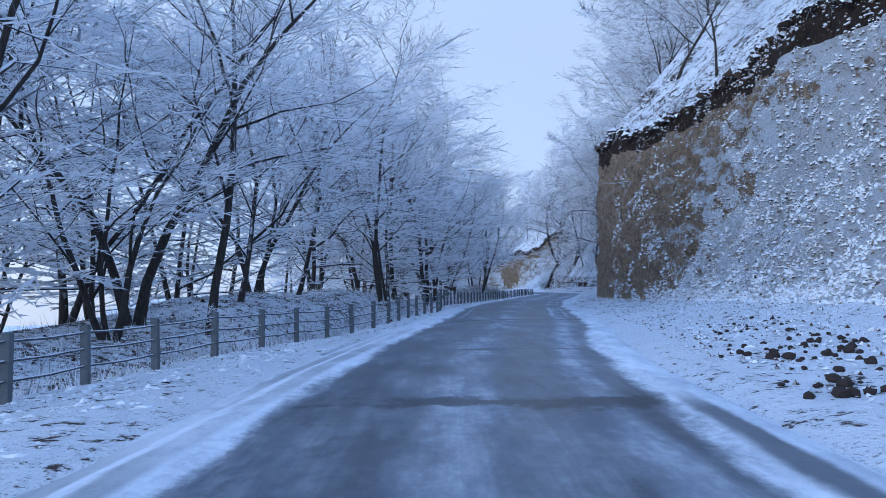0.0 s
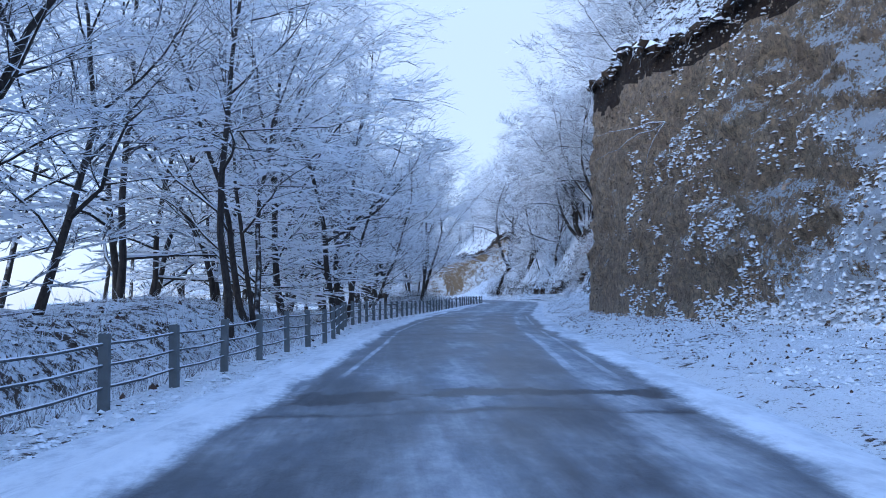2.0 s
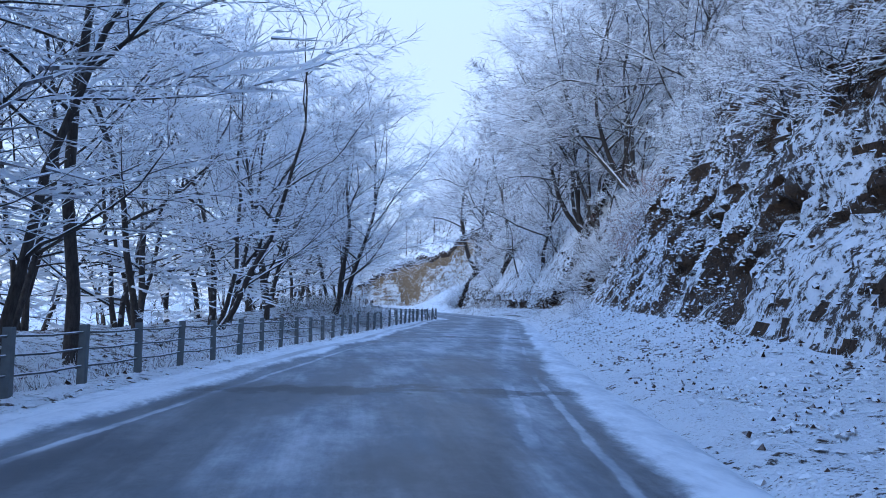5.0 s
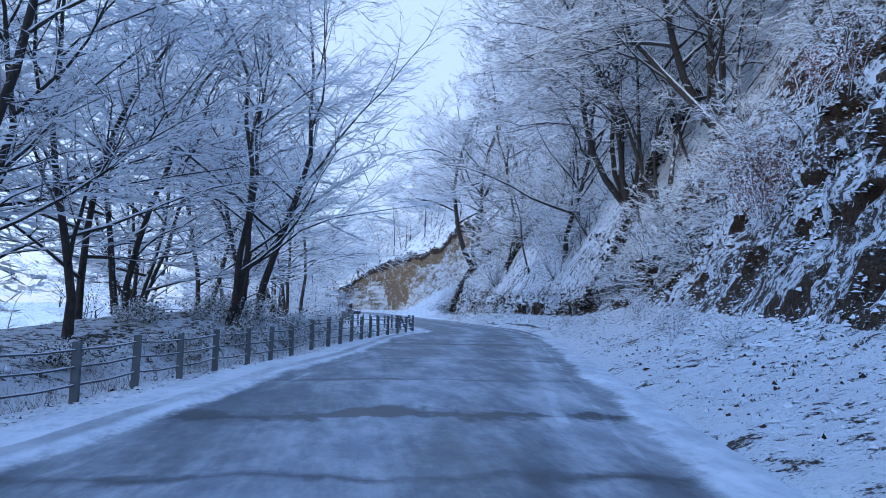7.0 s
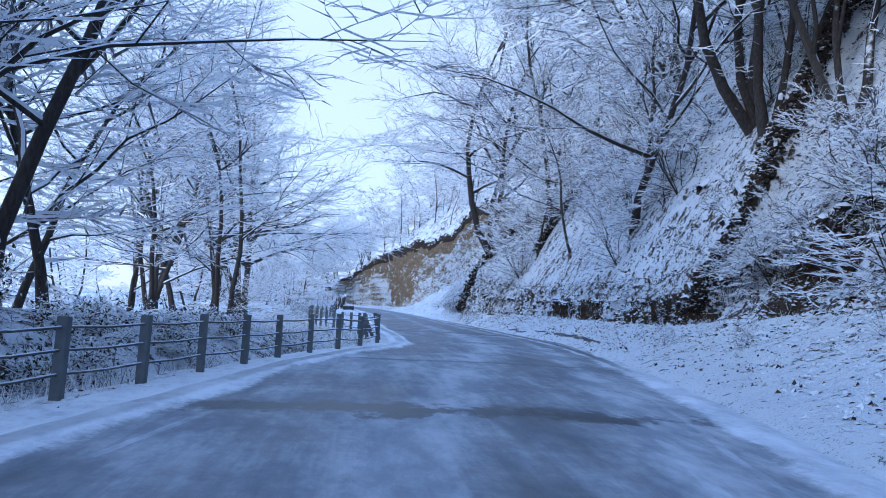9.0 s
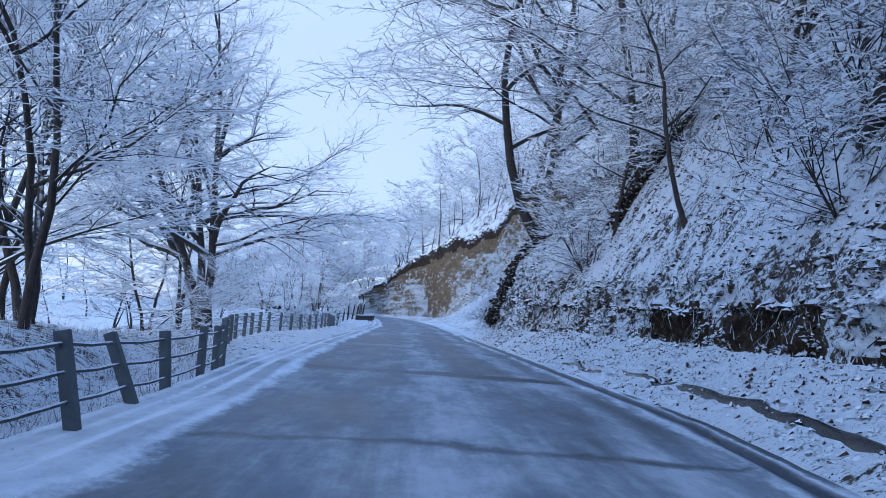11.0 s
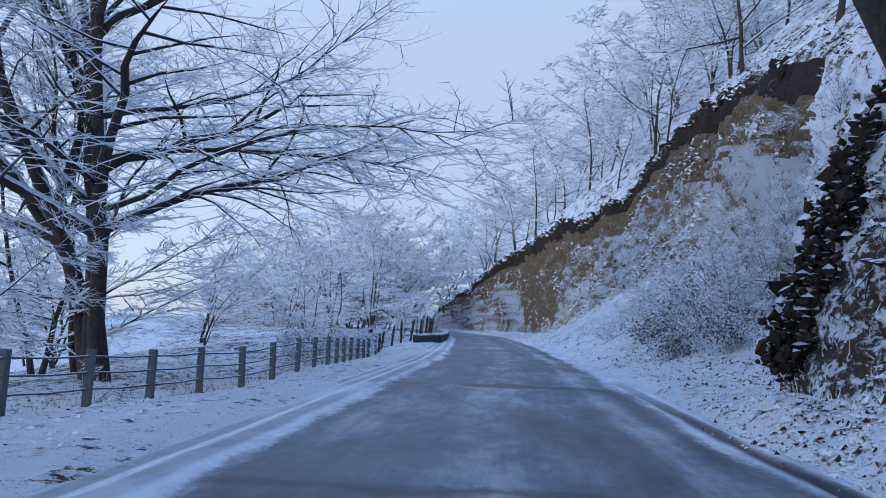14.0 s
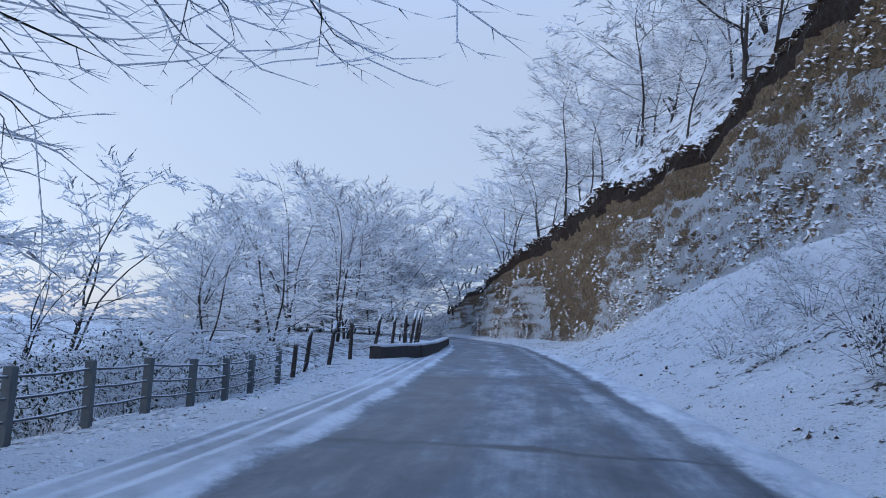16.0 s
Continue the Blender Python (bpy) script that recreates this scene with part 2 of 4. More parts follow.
    tyre = g.math("MULTIPLY", tyre, g.math("MAXIMUM", g.ramp(left, -0.62, -0.58), g.math("MAXIMUM", g.ramp(v, 30.0, 45.0, 1.0, 0.0), g.ramp(v, 108.0, 118.0))))
    bank = g.math("SUBTRACT", bank, g.math("MULTIPLY", g.math("MULTIPLY", tyre, bank), g.ramp(wide, 0.35, 0.6, 0.15, 0.5)))
    # the wet gutter on the hill side
    run = g.math("MULTIPLY", g.ramp(v, 100.0, 110.0), g.ramp(v, 144.0, 154.0, 1.0, 0.0))
    run = g.math("MAXIMUM", run, g.ramp(v, 7.5, 9.5, 0.85, 0.0))
    gutter = g.math("SUBTRACT", 1.0, g.ramp(g.math("ABSOLUTE", g.math("SUBTRACT", g.math("ADD", right, g.math("MULTIPLY", edge_n, 0.22)), 0.3)), 0.06, 0.18))
    gutter = g.math("MULTIPLY", gutter, run)
    rill = g.math("SUBTRACT", 1.0, g.ramp(g.math("ABSOLUTE", g.math("SUBTRACT", g.math("ADD", right, g.math("MULTIPLY", edge_n, 0.5)), 0.58)), 0.07, 0.16))
    rill = g.math("MULTIPLY", g.math("MULTIPLY", rill, g.ramp(wide, 0.42, 0.5)), g.math("MULTIPLY", g.ramp(v, 104.0, 108.0), g.ramp(v, 119.0, 124.0, 1.0, 0.0)))
    gutter = g.math("MAXIMUM", gutter, rill)
    cover = g.math("MULTIPLY", g.math("MAXIMUM", dust, bank), g.math("SUBTRACT", 1.0, g.math("MULTIPLY", gutter, 0.95)))
    g.bump(g.math("ADD", g.math("MULTIPLY", grit, 0.3), g.math("ADD", g.math("MULTIPLY", fleck, 0.5), g.math("MULTIPLY", bank, 0.6))), 0.35, 0.03)
    slush = g.mix(g.ramp(g.noise(1.6, 5, 0.7, stretch=(1, 0.3, 1)), 0.35, 0.65), (0.42, 0.46, 0.53), (0.76, 0.80, 0.87))
    damp = g.math("MULTIPLY", g.math("MULTIPLY", seam, 0.55), g.math("SUBTRACT", 1.0, bank))
    return g.done(g.mix(damp, g.mix(cover, tar, g.mix(g.math("MULTIPLY", g.math("ADD", g.ramp(bank_l, 0.4, 1.0), g.ramp(bank_r, 0.6, 1.0, 0.0, 0.5)), g.ramp(fleck, 0.35, 0.6, 0.3, 0.75)), slush, SNOW)), (0.012, 0.013, 0.016)), g.ramp(cover, 0.05, 0.6, 0.42, 0.8))


M_ROAD = road_material()


# ---------------------------------------------------------------- building helpers
def mesh(name, verts, faces, mats=(), smooth=True):
    me = bpy.data.meshes.new(name)
    me.from_pydata([tuple(v) for v in verts], [], faces)
    for m in mats:
        me.materials.append(m)
    if smooth:
        me.polygons.foreach_set("use_smooth", [True] * len(me.polygons))
    me.update()
    return me


def thing(name, label, category, group="", kind="", at=(0, 0, 0)):
    ob = new(name)
    ob.location = at
    ob.empty_display_size = 0.2
    return tagged(ob, label, category, group, kind)


def part(name, data, parent, label=""):
    ob = new(name, data)
    ob.parent = parent
    return tagged(ob, label) if label else ob


def box(w, d, h, bevel=0.01, base=0.0):
    """A bevelled box that stands at z = base, as a bmesh."""
    bm = bmesh.new()
    bmesh.ops.create_cube(bm, size=1)
    bmesh.ops.scale(bm, vec=(w, d, h), verts=bm.verts)
    bmesh.ops.translate(bm, vec=(0, 0, base + h / 2), verts=bm.verts)
    if bevel:
        bmesh.ops.bevel(bm, geom=bm.edges, offset=bevel, segments=2, affect="EDGES", profile=0.6)
    return bm


def from_bm(name, bm, mats):
    me = bpy.data.meshes.new(name)
    bm.to_mesh(me)
    bm.free()
    for m in mats:
        me.materials.append(m)
    return me


def table(text):
    rows = [[float(v) for v in r.split()] for r in text.strip().splitlines()]
    rows = np.array(rows)
    return lambda y, k: float(np.interp(y, rows[:, 0], rows[:, k]))


# ---------------------------------------------------------------- the lie of the land
EDGES = table("""
-60 -2.6 1.9
0 -2.0 2.0
6 -1.8 2.2
12 -1.6 2.6
18 -1.1 3.4
25 -0.5 4.6
30 0.1 5.2
38 0.8 6.2
46 1.4 7.1
54 2.5 8.3
62 4.0 9.6
70 5.5 11.2
76 6.9 12.5
84 8.2 14.2
90 9.6 15.5
96 10.6 16.8
102 11.55 17.9
106 12.6 18.5
109 13.7 18.9
111 14.15 19.1
116 14.15 19.5
122 13.8 19.3
132 13.6 18.95
144 13.6 18.5
160 13.6 18.2
168 13.3 17.9
180 12.6 17.4
192 11.8 16.6
204 10.7 15.7
212 8.6 14.6
220 5.0 13.0
228 -2 10.5
240 -20 7
320 -60 -10
""")
# y, x and ground height of the fence line
FENCE = table("""
-10 -6.0 -0.2
8 -5.9 -0.2
12 -5.7 -0.2
14.2 -5.3 -0.19
16.3 -4.84 -0.14
18.35 -4.33 -0.15
20.9 -3.95 -0.2
22.5 -3.4 -0.2
24 -2.85 -0.17
28 -2.1 -0.1
32 -1.65 -0.07
35 -1.2 -0.04
38 -0.7 -0.02
40.4 -0.3 0
42.1 -0.17 0.05
47.6 -0.1 0.05
52 0.35 0.03
60 1.5 -0.1
70 3.25 -0.2
78 4.75 -0.28
86.6 6.35 -0.29
88.2 6.88 -0.28
90 7.27 -0.29
91.8 7.75 -0.28
93 8.25 -0.15
94.2 8.72 -0.11
100 10.0 -0.05
104 10.9 -0.2
108 12.2 -0.3
111 13.0 -0.33
113 13.1 -0.34
114.8 12.95 -0.34
116.6 12.73 -0.33
118.7 12.6 -0.31
120.4 12.4 -0.3
122.8 11.95 -0.32
128 10.6 -0.32
133.3 9.55 -0.32
135.1 9.3 -0.31
138.7 9.1 -0.3
143.2 8.95 -0.27
147 9.5 -0.35
150.2 9.95 -0.41
153.9 10.15 -0.27
157.6 10.1 -0.25
160 9.9 -0.38
163.9 9.6 -0.43
165.85 9.5 -0.53
167.65 9.4 -0.6
170 9.2 -0.57
173 9.3 -0.44
178 9.5 -0.1
188 10.0 0
200 8.5 0
210 5 0
""")
# y, foot x, foot z, top x, top z, rise of the hill above
RIGHT = table("""
-60 9 0.6 17 12 1.15
0 9.6 0.6 18 12 1.15
10 10 0.6 18 12 1.15
20 10.5 0.6 17 12 1.15
30 11 0.5 15 12.3 1.15
36 11.5 0.4 13.4 10.8 1.15
42 11.3 0.3 12.4 10.2 1.15
48 10.4 0.3 11.2 10.6 1.15
54 10.8 0.3 11.2 11 1.15
54.5 13.2 0.4 18.6 12 1.2
60 13.6 0.6 19.3 12 1.2
66 14.6 0.9 20.2 12 1.2
72 15.8 1.0 21.4 12 1.2
77.5 16.9 1.1 22.6 12.2 1.2
83 18.0 1.2 23.7 12.4 1.2
88 19.2 1.3 25.0 12.4 1.3
93 20.5 1.4 25.6 12 1.6
99 21.7 1.5 25.9 10.5 2.0
103 22.0 1.4 24.8 7.5 2.05
106 22.1 1.2 23.9 5.0 2.05
109 22.0 1.0 23.1 3.3 2.05
112 21.8 0.9 22.7 2.7 2.05
126 21.9 0.9 22.7 2.6 2.0
134 21.0 0.8 22.0 2.8 1.7
140 20.2 0.6 21.2 3.4 1.1
144.2 19.8 0.5 20.9 4.2 0.95
145.6 21.0 0.6 22.6 5.2 0.95
148 22.4 0.7 24.6 6.6 0.9
152 23.2 0.8 26.5 8.4 0.8
158 23.5 1.8 27 10.5 1.0
166 24.3 3.6 27 12.8 1.0
170 24.5 4.3 26.5 13.5 1.0
178 24 4.2 26 13.8 1.0
184 22.8 3.4 25.3 13 1.0
190 22 2.6 24.3 10.9 1.0
196 20.9 1.5 21.6 10.5 1.0
203 19.4 0.6 19.7 10.6 1.0
210 18.9 0.5 18.9 10.5 1.0
217 18.2 0.4 17.9 10.4 1.0
222 16 0.4 16.6 10 0.7
228 12.6 0.3 13.4 8.5 0.6
238 9 0.3 10 6 0.5
246 6 0.3 7 4.5 0.5
262 0 0.3 3 3 0.4
320 -10 0.3 -5 3 0.3
""")


def wob(x, y, z, scale, amount):
    return amount * noise.fractal(Vector((x, y, z)) / scale, 1.0, 2.0, 4)


LEFT_STEPS = [(2500, -120), (700, -95), (250, -55), (120, -28), (70, -14), (45, -7.5), (32, -4.2), (24, -2.3), (18, -1.1), (14, -0.4), (11, 0.1), (8.5, 0.3), (6.5, 0.25), (5, 0.1), (4, -0.1), (3, -0.4), (2.2, -0.5), (1.4, -0.38), (0.7, -0.08), (0.3, 0.05)]
FACE = 64          # rows of faces between the foot and the top of the right-hand cut
RISE = [0.3, 0.6, 1.0, 1.5, 2.0, 2.6, 3.3, 4.0, 5, 6.2, 7.5, 9, 11, 13, 17, 22, 28, 36, 48, 65, 100, 180, 500, 2200]


def mound(y):
    return 1.0 * math.exp(-((y - 47) / 11) ** 2) + 0.85 * math.exp(-((y - 31) / 6) ** 2) + 0.75 * math.exp(-((y - 101) / 9) ** 2) + 0.5 * math.exp(-((y - 125) / 12) ** 2)


def rim(y):
    """Foot x and z, top x and z, and rise of the right-hand cut."""
    k = 2.0 if y > 152 else 0.8 if y < 50 or 60 < y < 140 else 0.0
    fx, fz, tx, tz, rise = (sum(RIGHT(y + d * k, c) for d in (-1, 0, 1)) / 3 for c in (1, 2, 3, 4, 5))
    live = 1.0 if y < 53 or y > 150 else 0.3
    tx += live * (0.5 * noise.noise(Vector((y / 4.3, 1, 0))) + 0.25 * noise.noise(Vector((y / 1.5, 2, 0))))
    tz += live * (0.6 * noise.noise(Vector((y / 5.1, 5, 0))) + 0.25 * noise.noise(Vector((y / 1.3, 6, 0))))
    return fx, fz, tx, tz, rise


def hollow(y):
    """How far the foot of the bank is eaten out."""
    return 0.75 * min(1, max(0, 0.5 + 1.6 * noise.noise(Vector((y * 0.23, 9, 2))) + 0.6 * noise.noise(Vector((y * 0.9, 9, 5)))))


def patch(y, z):
    """Where turf has slipped off the steep bank and left the dark earth bare."""
    if not 54.3 < y < 109.1:
        return -1.0
    low = 0.16 * min(1, max(0, (5.0 - z) / 3)) + (0.1 if y < 84 else 0.0)
    return noise.noise(Vector((y / 2.4, z / 1.5, 3))) + 0.55 * noise.noise(Vector((y / 0.9, z / 0.5, 8))) - 0.27 + low


def slip(y):
    """How far the slipped bank lies behind the turf of the hill that follows."""
    return 0.8 * min(1, max(0, (y - 86) / 12)) if y < 109.1 else 0.0


def section(y):
    """One cut across the land: points from the far left to the far right."""
    l, r, f = EDGES(y, 1), EDGES(y, 2), min(FENCE(y, 1), EDGES(y, 1) - 0.6)
    pts = []
    flat = 1 - min(1, max(0, (y - 195) / 15)) * 0.9
    for d, z in LEFT_STEPS:
        z = z * flat if d < 100 else z
        if 1.0 < d < 40:
            z -= 1.2 * math.exp(-((y - 155) / 22) ** 2) * min(1, (d - 1.0) / 5)
        if 3.5 < d < 20:
            z += mound(y) * math.exp(-((d - 6.5) / 4.5) ** 2)
        x = f - d
        z += FENCE(y, 2) * max(0, 1 - d / 40)
        pts.append((x, y, z + wob(x, y, 0, 2.2, 0.13 if d > 0.5 else 0.04)))
    for k in range(7):
        x = f + (l - f) * k / 6
        bank = 0.07 * math.sin(math.pi * (k + 0.6) / 7.2)
        near = min(1, max(0, (l - x - 1.1) / 0.5))
        bank += FENCE(y, 2) * max(0, 1 - k / 4.5)
        pts.append((x, y, (bank + 0.05 + wob(x, y, 0, 0.9, 0.035)) * near - 0.04 * (1 - near)))
    for k in range(1, 4):
        pts.append((l + (r - l) * k / 4, y, -0.06))
    fx, fz, tx, tz, rise = rim(y)
    curve = 0.5 + 0.5 * min(1, max(0, (y - 26) / 16)) if y < 54.3 else 1.0 if y < 112 else 0.75
    for k in range(15):
        s = k / 14
        x = r + (fx - r) * s
        near = min(1, max(0, (x - r - 0.55) / 0.4))
        z = fz * s ** 1.7 + 0.08 * near - 0.05 * (1 - near)
        pts.append((x, y, z + wob(x, y, 3, 1.0, 0.09) * min(1, k / 4) * near))
    for k in range(1, FACE + 1):
        s = k / FACE
        x, z = fx + (tx - fx) * s ** curve, fz + (tz - fz) * s
        rough = min(1, (1 - s) * 5) * min(1, s * 6)
        calm = 1 - 0.6 * min(1, max(0, (y - 42) / 8)) if y < 54.3 else 0.9
        x += rough * (calm * wob(x, y, z, 2.6, 0.5) + (0.55 + 0.45 * calm) * wob(x, y, z, 0.7, 0.3) + wob(x, y, z, 0.28, 0.07))
        if 100 < y < 139 and 0.02 < s < 0.5:
            x += hollow(y) * (0.3 + 0.9 * (0.5 - s))
        x += slip(y) * min(1, s * 4) + 0.5 * rough * min(1, max(0, patch(y, z) * 3))
        pts.append((x, y + rough * wob(y, x, z, 2.0, 0.2), z))
    for d in RISE:
        x = tx + d + slip(y) * max(0, 1 - d / 14)
        steep, rise = max(0, rise - 1.15) * min(d, 8), min(rise, 1.15)
        z = tz + steep + (rise * d if d < 36 else rise * (36 + (d - 36) * 0.5) if d < 100 else rise * (68 + (d - 100) * 0.12))
        rise += steep / min(d, 8)
        pts.append((x, y, z + wob(x, y, 7, 2.5, 0.25)))
    return pts


YS = [-2500, -700, -250, -120, -60, -40, -25, -15] + [-10 + 0.3 * k for k in range(100)] + [20 + 0.15 * k for k in range(227)] + [54.0, 54.25, 54.5] + [54.9 + 0.35 * k for k in range(477)] + [222 + 1.2 * k for k in range(35)] + [266, 275, 290, 320, 400, 600, 1100, 2600]
SECTIONS = [section(max(-60, min(320, y))) for y in YS]
for y, s in zip(YS, SECTIONS):
    if y < -60 or y > 320:
        s[:] = [(p[0], y, p[2]) for p in s]
WIDE = len(SECTIONS[0])
FOOT = len(LEFT_STEPS) + 7 + 3 + 14          # column of the foot
RIM = FOOT + FACE                            # column of the top edge


def loft(name, c0, c1, y0, y1, mats, label, category, rough=(), pick=None):
    rows = [s[c0 : c1 + 1] for y, s in zip(YS, SECTIONS) if y0 <= y <= y1]
    w = c1 - c0 + 1
    faces = [(i * w + k, i * w + k + 1, (i + 1) * w + k + 1, (i + 1) * w + k) for i in range(len(rows) - 1) for k in range(w - 1)]
    ob = new(name, mesh(name, [p for r in rows for p in r], faces, mats))
    if pick:
        ys = [y for y in YS if y0 <= y <= y1]
        ob.data.polygons.foreach_set("material_index", [pick(y, k) for y in ys[:-1] for k in range(w - 1)])
    if rough:
        ob.data.polygons.foreach_set("material_index", [int(k in rough) for _ in range(len(rows) - 1) for k in range(w - 1)])
    return tagged(ob, label, category, kind="structure")


loft("ground", 0, FOOT, -2500, 2600, [M_VERGE, M_BRUSH], "snowy ground and road verge with leaves and grass showing through", "ground", set(range(len(LEFT_STEPS) - 13, len(LEFT_STEPS) - 1)))
loft("hillside", RIM, WIDE - 1, -2500, 2600, [M_HILL], "steep snow-covered wooded hillside with leaf litter", "hillside")


def ragged(y, k, scale=1.0):
    return scale * (3.2 * noise.noise(Vector((y * 0.22, 1.5, 0))) + 1.8 * noise.noise(Vector((y * 0.9, k * 0.3, 4))))


def cut_soil(y, k):
    """Darker band with a ragged lower edge under the turf of the first cliff."""
    return int(k > FACE - 8 + ragged(y, k))


def bank_soil(y, k):
    """Bare dark earth where the bank has slipped, and in the hollows at its foot."""
    if y < 109.1:
        _, fz, _, tz, _ = rim(y)
        return int(patch(y, fz + (tz - fz) * (k + 0.5) / FACE) > 0)
    return int(y < 139 and k < FACE * 0.6 * min(1, hollow(y) * 1.8) * min(1, max(0.2, (137 - y) / 6)) + ragged(y, k, 1.6) + 7 * noise.noise(Vector((y * 2.3, k * 0.2, 6))) - 4)


def bend_soil(y, k):
    """Dark top soil, then bare ochre, then snow-flecked soil; a brushy snow slope where the cliff begins."""
    if y < 161 + ragged(y, k, 0.6) - (FACE - k) * 0.08:
        return 3
    bare = min(1, max(0, (y - 196) / 8)) * min(1, max(0, (222 - y) / 4))
    return 2 if k > FACE - 10 + ragged(y, k) * 1.2 else 1 if k > FACE - 24 - 36 * bare + ragged(y, k, 3.5) else 0


loft("cliff_1", FOOT, RIM, -2500, 54.25, [M_CLIFF, M_DARKSOIL], "tall cut earth cliff with patches of snow beside the road", "cliff", pick=cut_soil)
loft("bank", FOOT, RIM, 54.25, 148.3, [M_BANK, M_HOLLOW], "dark earth bank with snow along the foot of the hillside", "bank", pick=bank_soil)
loft("cliff_2", FOOT, RIM, 148.0, 2600, [M_FARCLIFF, M_OCHRE, M_DARKSOIL, M_HILL], "ochre earth cliff with clinging snow at the bend", "cliff", pick=bend_soil)

# the road: its own sheet, a hand's width above the ground under it
SHOULDER_L, SHOULDER_R = 1.35, 0.8
ry = [-60 + 0.5 * k for k in range(int(305 / 0.5))]
rv, ruv = [], []
for y in ry:
    l, r = EDGES(y, 1), EDGES(y, 2)
    for x in [l - SHOULDER_L, l - 1.2, l - 1.0, l - 0.8, l - 0.5, l - 0.25] + [l + (r - l) * k / 10 for k in range(11)] + [r + 0.2, r + 0.3, r + 0.4, r + 0.6, r + SHOULDER_R]:
        s = (x - l) / (r - l)
        z = 0.01 + 0.035 * math.sin(math.pi * min(1, max(0, s))) + wob(x, y, 1, 2.0, 0.01)
        out = max(l - x, x - r)
        if out > 0:
            z += 0.05 * min(1, out / 0.3) + wob(x, y, 4, 0.5, 0.02)
        if 0.25 < x - r < 0.35 and 103 < y < 160:
            z -= 0.06
        if out > 0.7:
            z = min(z, 0.02) - 0.03
        rv.append((x, y, z))
        ruv.append(((s, y), (x - l, x - r)))
W = 22
rf = [(i * W + k, i * W + k + 1, i * W + k + W + 1, i * W + k + W) for i in range(len(ry) - 1) for k in range(W - 1)]
rme = mesh("road", rv, rf, [M_ROAD])
layer, edge = rme.uv_layers.new(name="along"), rme.uv_layers.new(name="edge")
for loop in rme.loops:
    layer.data[loop.index].uv, edge.data[loop.index].uv = ruv[loop.vertex_index]
tagged(new("road", rme), "narrow wet asphalt road dusted with snow", "road", kind="structure")


def land(x, y):
    """Height of the ground sheet and hillside at a place."""
    s = SECTIONS[min(range(len(YS)), key=lambda i: abs(YS[i] - y))]
    return float(np.interp(x, np.maximum.accumulate([p[0] for p in s]), [p[2] for p in s]))


# ---------------------------------------------------------------- trees
class Wood:
    """Gathers tapered tubes into one mesh."""

    def __init__(self):
        self.v, self.f = [], []

    def spike(self, p, q, r):
        """A twig's end: two narrow faces meeting along a ridge."""
        d = q - p
        a = d.cross(Vector((0.31, 0.95, 0.07))).normalized() * r
        i = len(self.v)
        self.v += [tuple(p + a), tuple(p + Vector((0, 0, r * 1.4))), tuple(p - a), tuple(q)]
        self.f += [(i, i + 1, i + 3), (i + 1, i + 2, i + 3)]

    def bent(self, p, m, q, r):
        """A crooked twig: a ridge of four faces that tapers to a point."""
        a = (q - p).cross(Vector((0.31, 0.95, 0.07))).normalized() * r
        h = Vector((0, 0, r * 1.4))
        i = len(self.v)
        self.v += [tuple(p + a), tuple(p + h), tuple(p - a), tuple(m + a * 0.8), tuple(m + h * 0.8), tuple(m - a * 0.8), tuple(q)]
        self.f += [(i, i + 1, i + 4, i + 3), (i + 1, i + 2, i + 5, i + 4), (i + 3, i + 4, i + 6), (i + 4, i + 5, i + 6)]

    def tube(self, pts, radii, sides):
        base = len(self.v)
        n = len(pts)
        for i, (p, r) in enumerate(zip(pts, radii)):
            d = (pts[min(i + 1, n - 1)] - pts[max(i - 1, 0)])
            a = d.cross(Vector((0.31, 0.95, 0.07)))
            if a.length < 1e-6:
                a = Vector((1, 0, 0))
            a.normalize()
            b = d.cross(a).normalized()
            if i == n - 1:
                self.v.append(tuple(p))
                break
            for k in range(sides):
                t = 2 * math.pi * k / sides
                self.v.append(tuple(p + (a * math.cos(t) + b * math.sin(t)) * r))
        for i in range(n - 2):
            for k in range(sides):
                q = (k + 1) % sides
                self.f.append((base + i * sides + k, base + i * sides + q, base + (i + 1) * sides + q, base + (i + 1) * sides + k))
        tip = base + (n - 1) * sides
        for k in range(sides):
            self.f.append((base + (n - 2) * sides + k, base + (n - 2) * sides + (k + 1) % sides, tip))


def wander(rng, start, way, length, steps, bend, lift):
    """A crooked line from start; lift: pulls it up (or, below zero, down) on the way."""
    pts, d, step = [Vector(start)], Vector(way).normalized(), length / steps
    for _ in range(steps):
        d = (d + Vector((rng.gauss(0, bend), rng.gauss(0, bend), rng.gauss(0, bend * 0.7) + lift))).normalized()
        pts.append(pts[-1] + d * step)
    return pts


def along(pts, s):
    k = min(int(s * (len(pts) - 1)), len(pts) - 2)
    t = s * (len(pts) - 1) - k
    return pts[k].lerp(pts[k + 1], t), (pts[k + 1] - pts[k]).normalized()


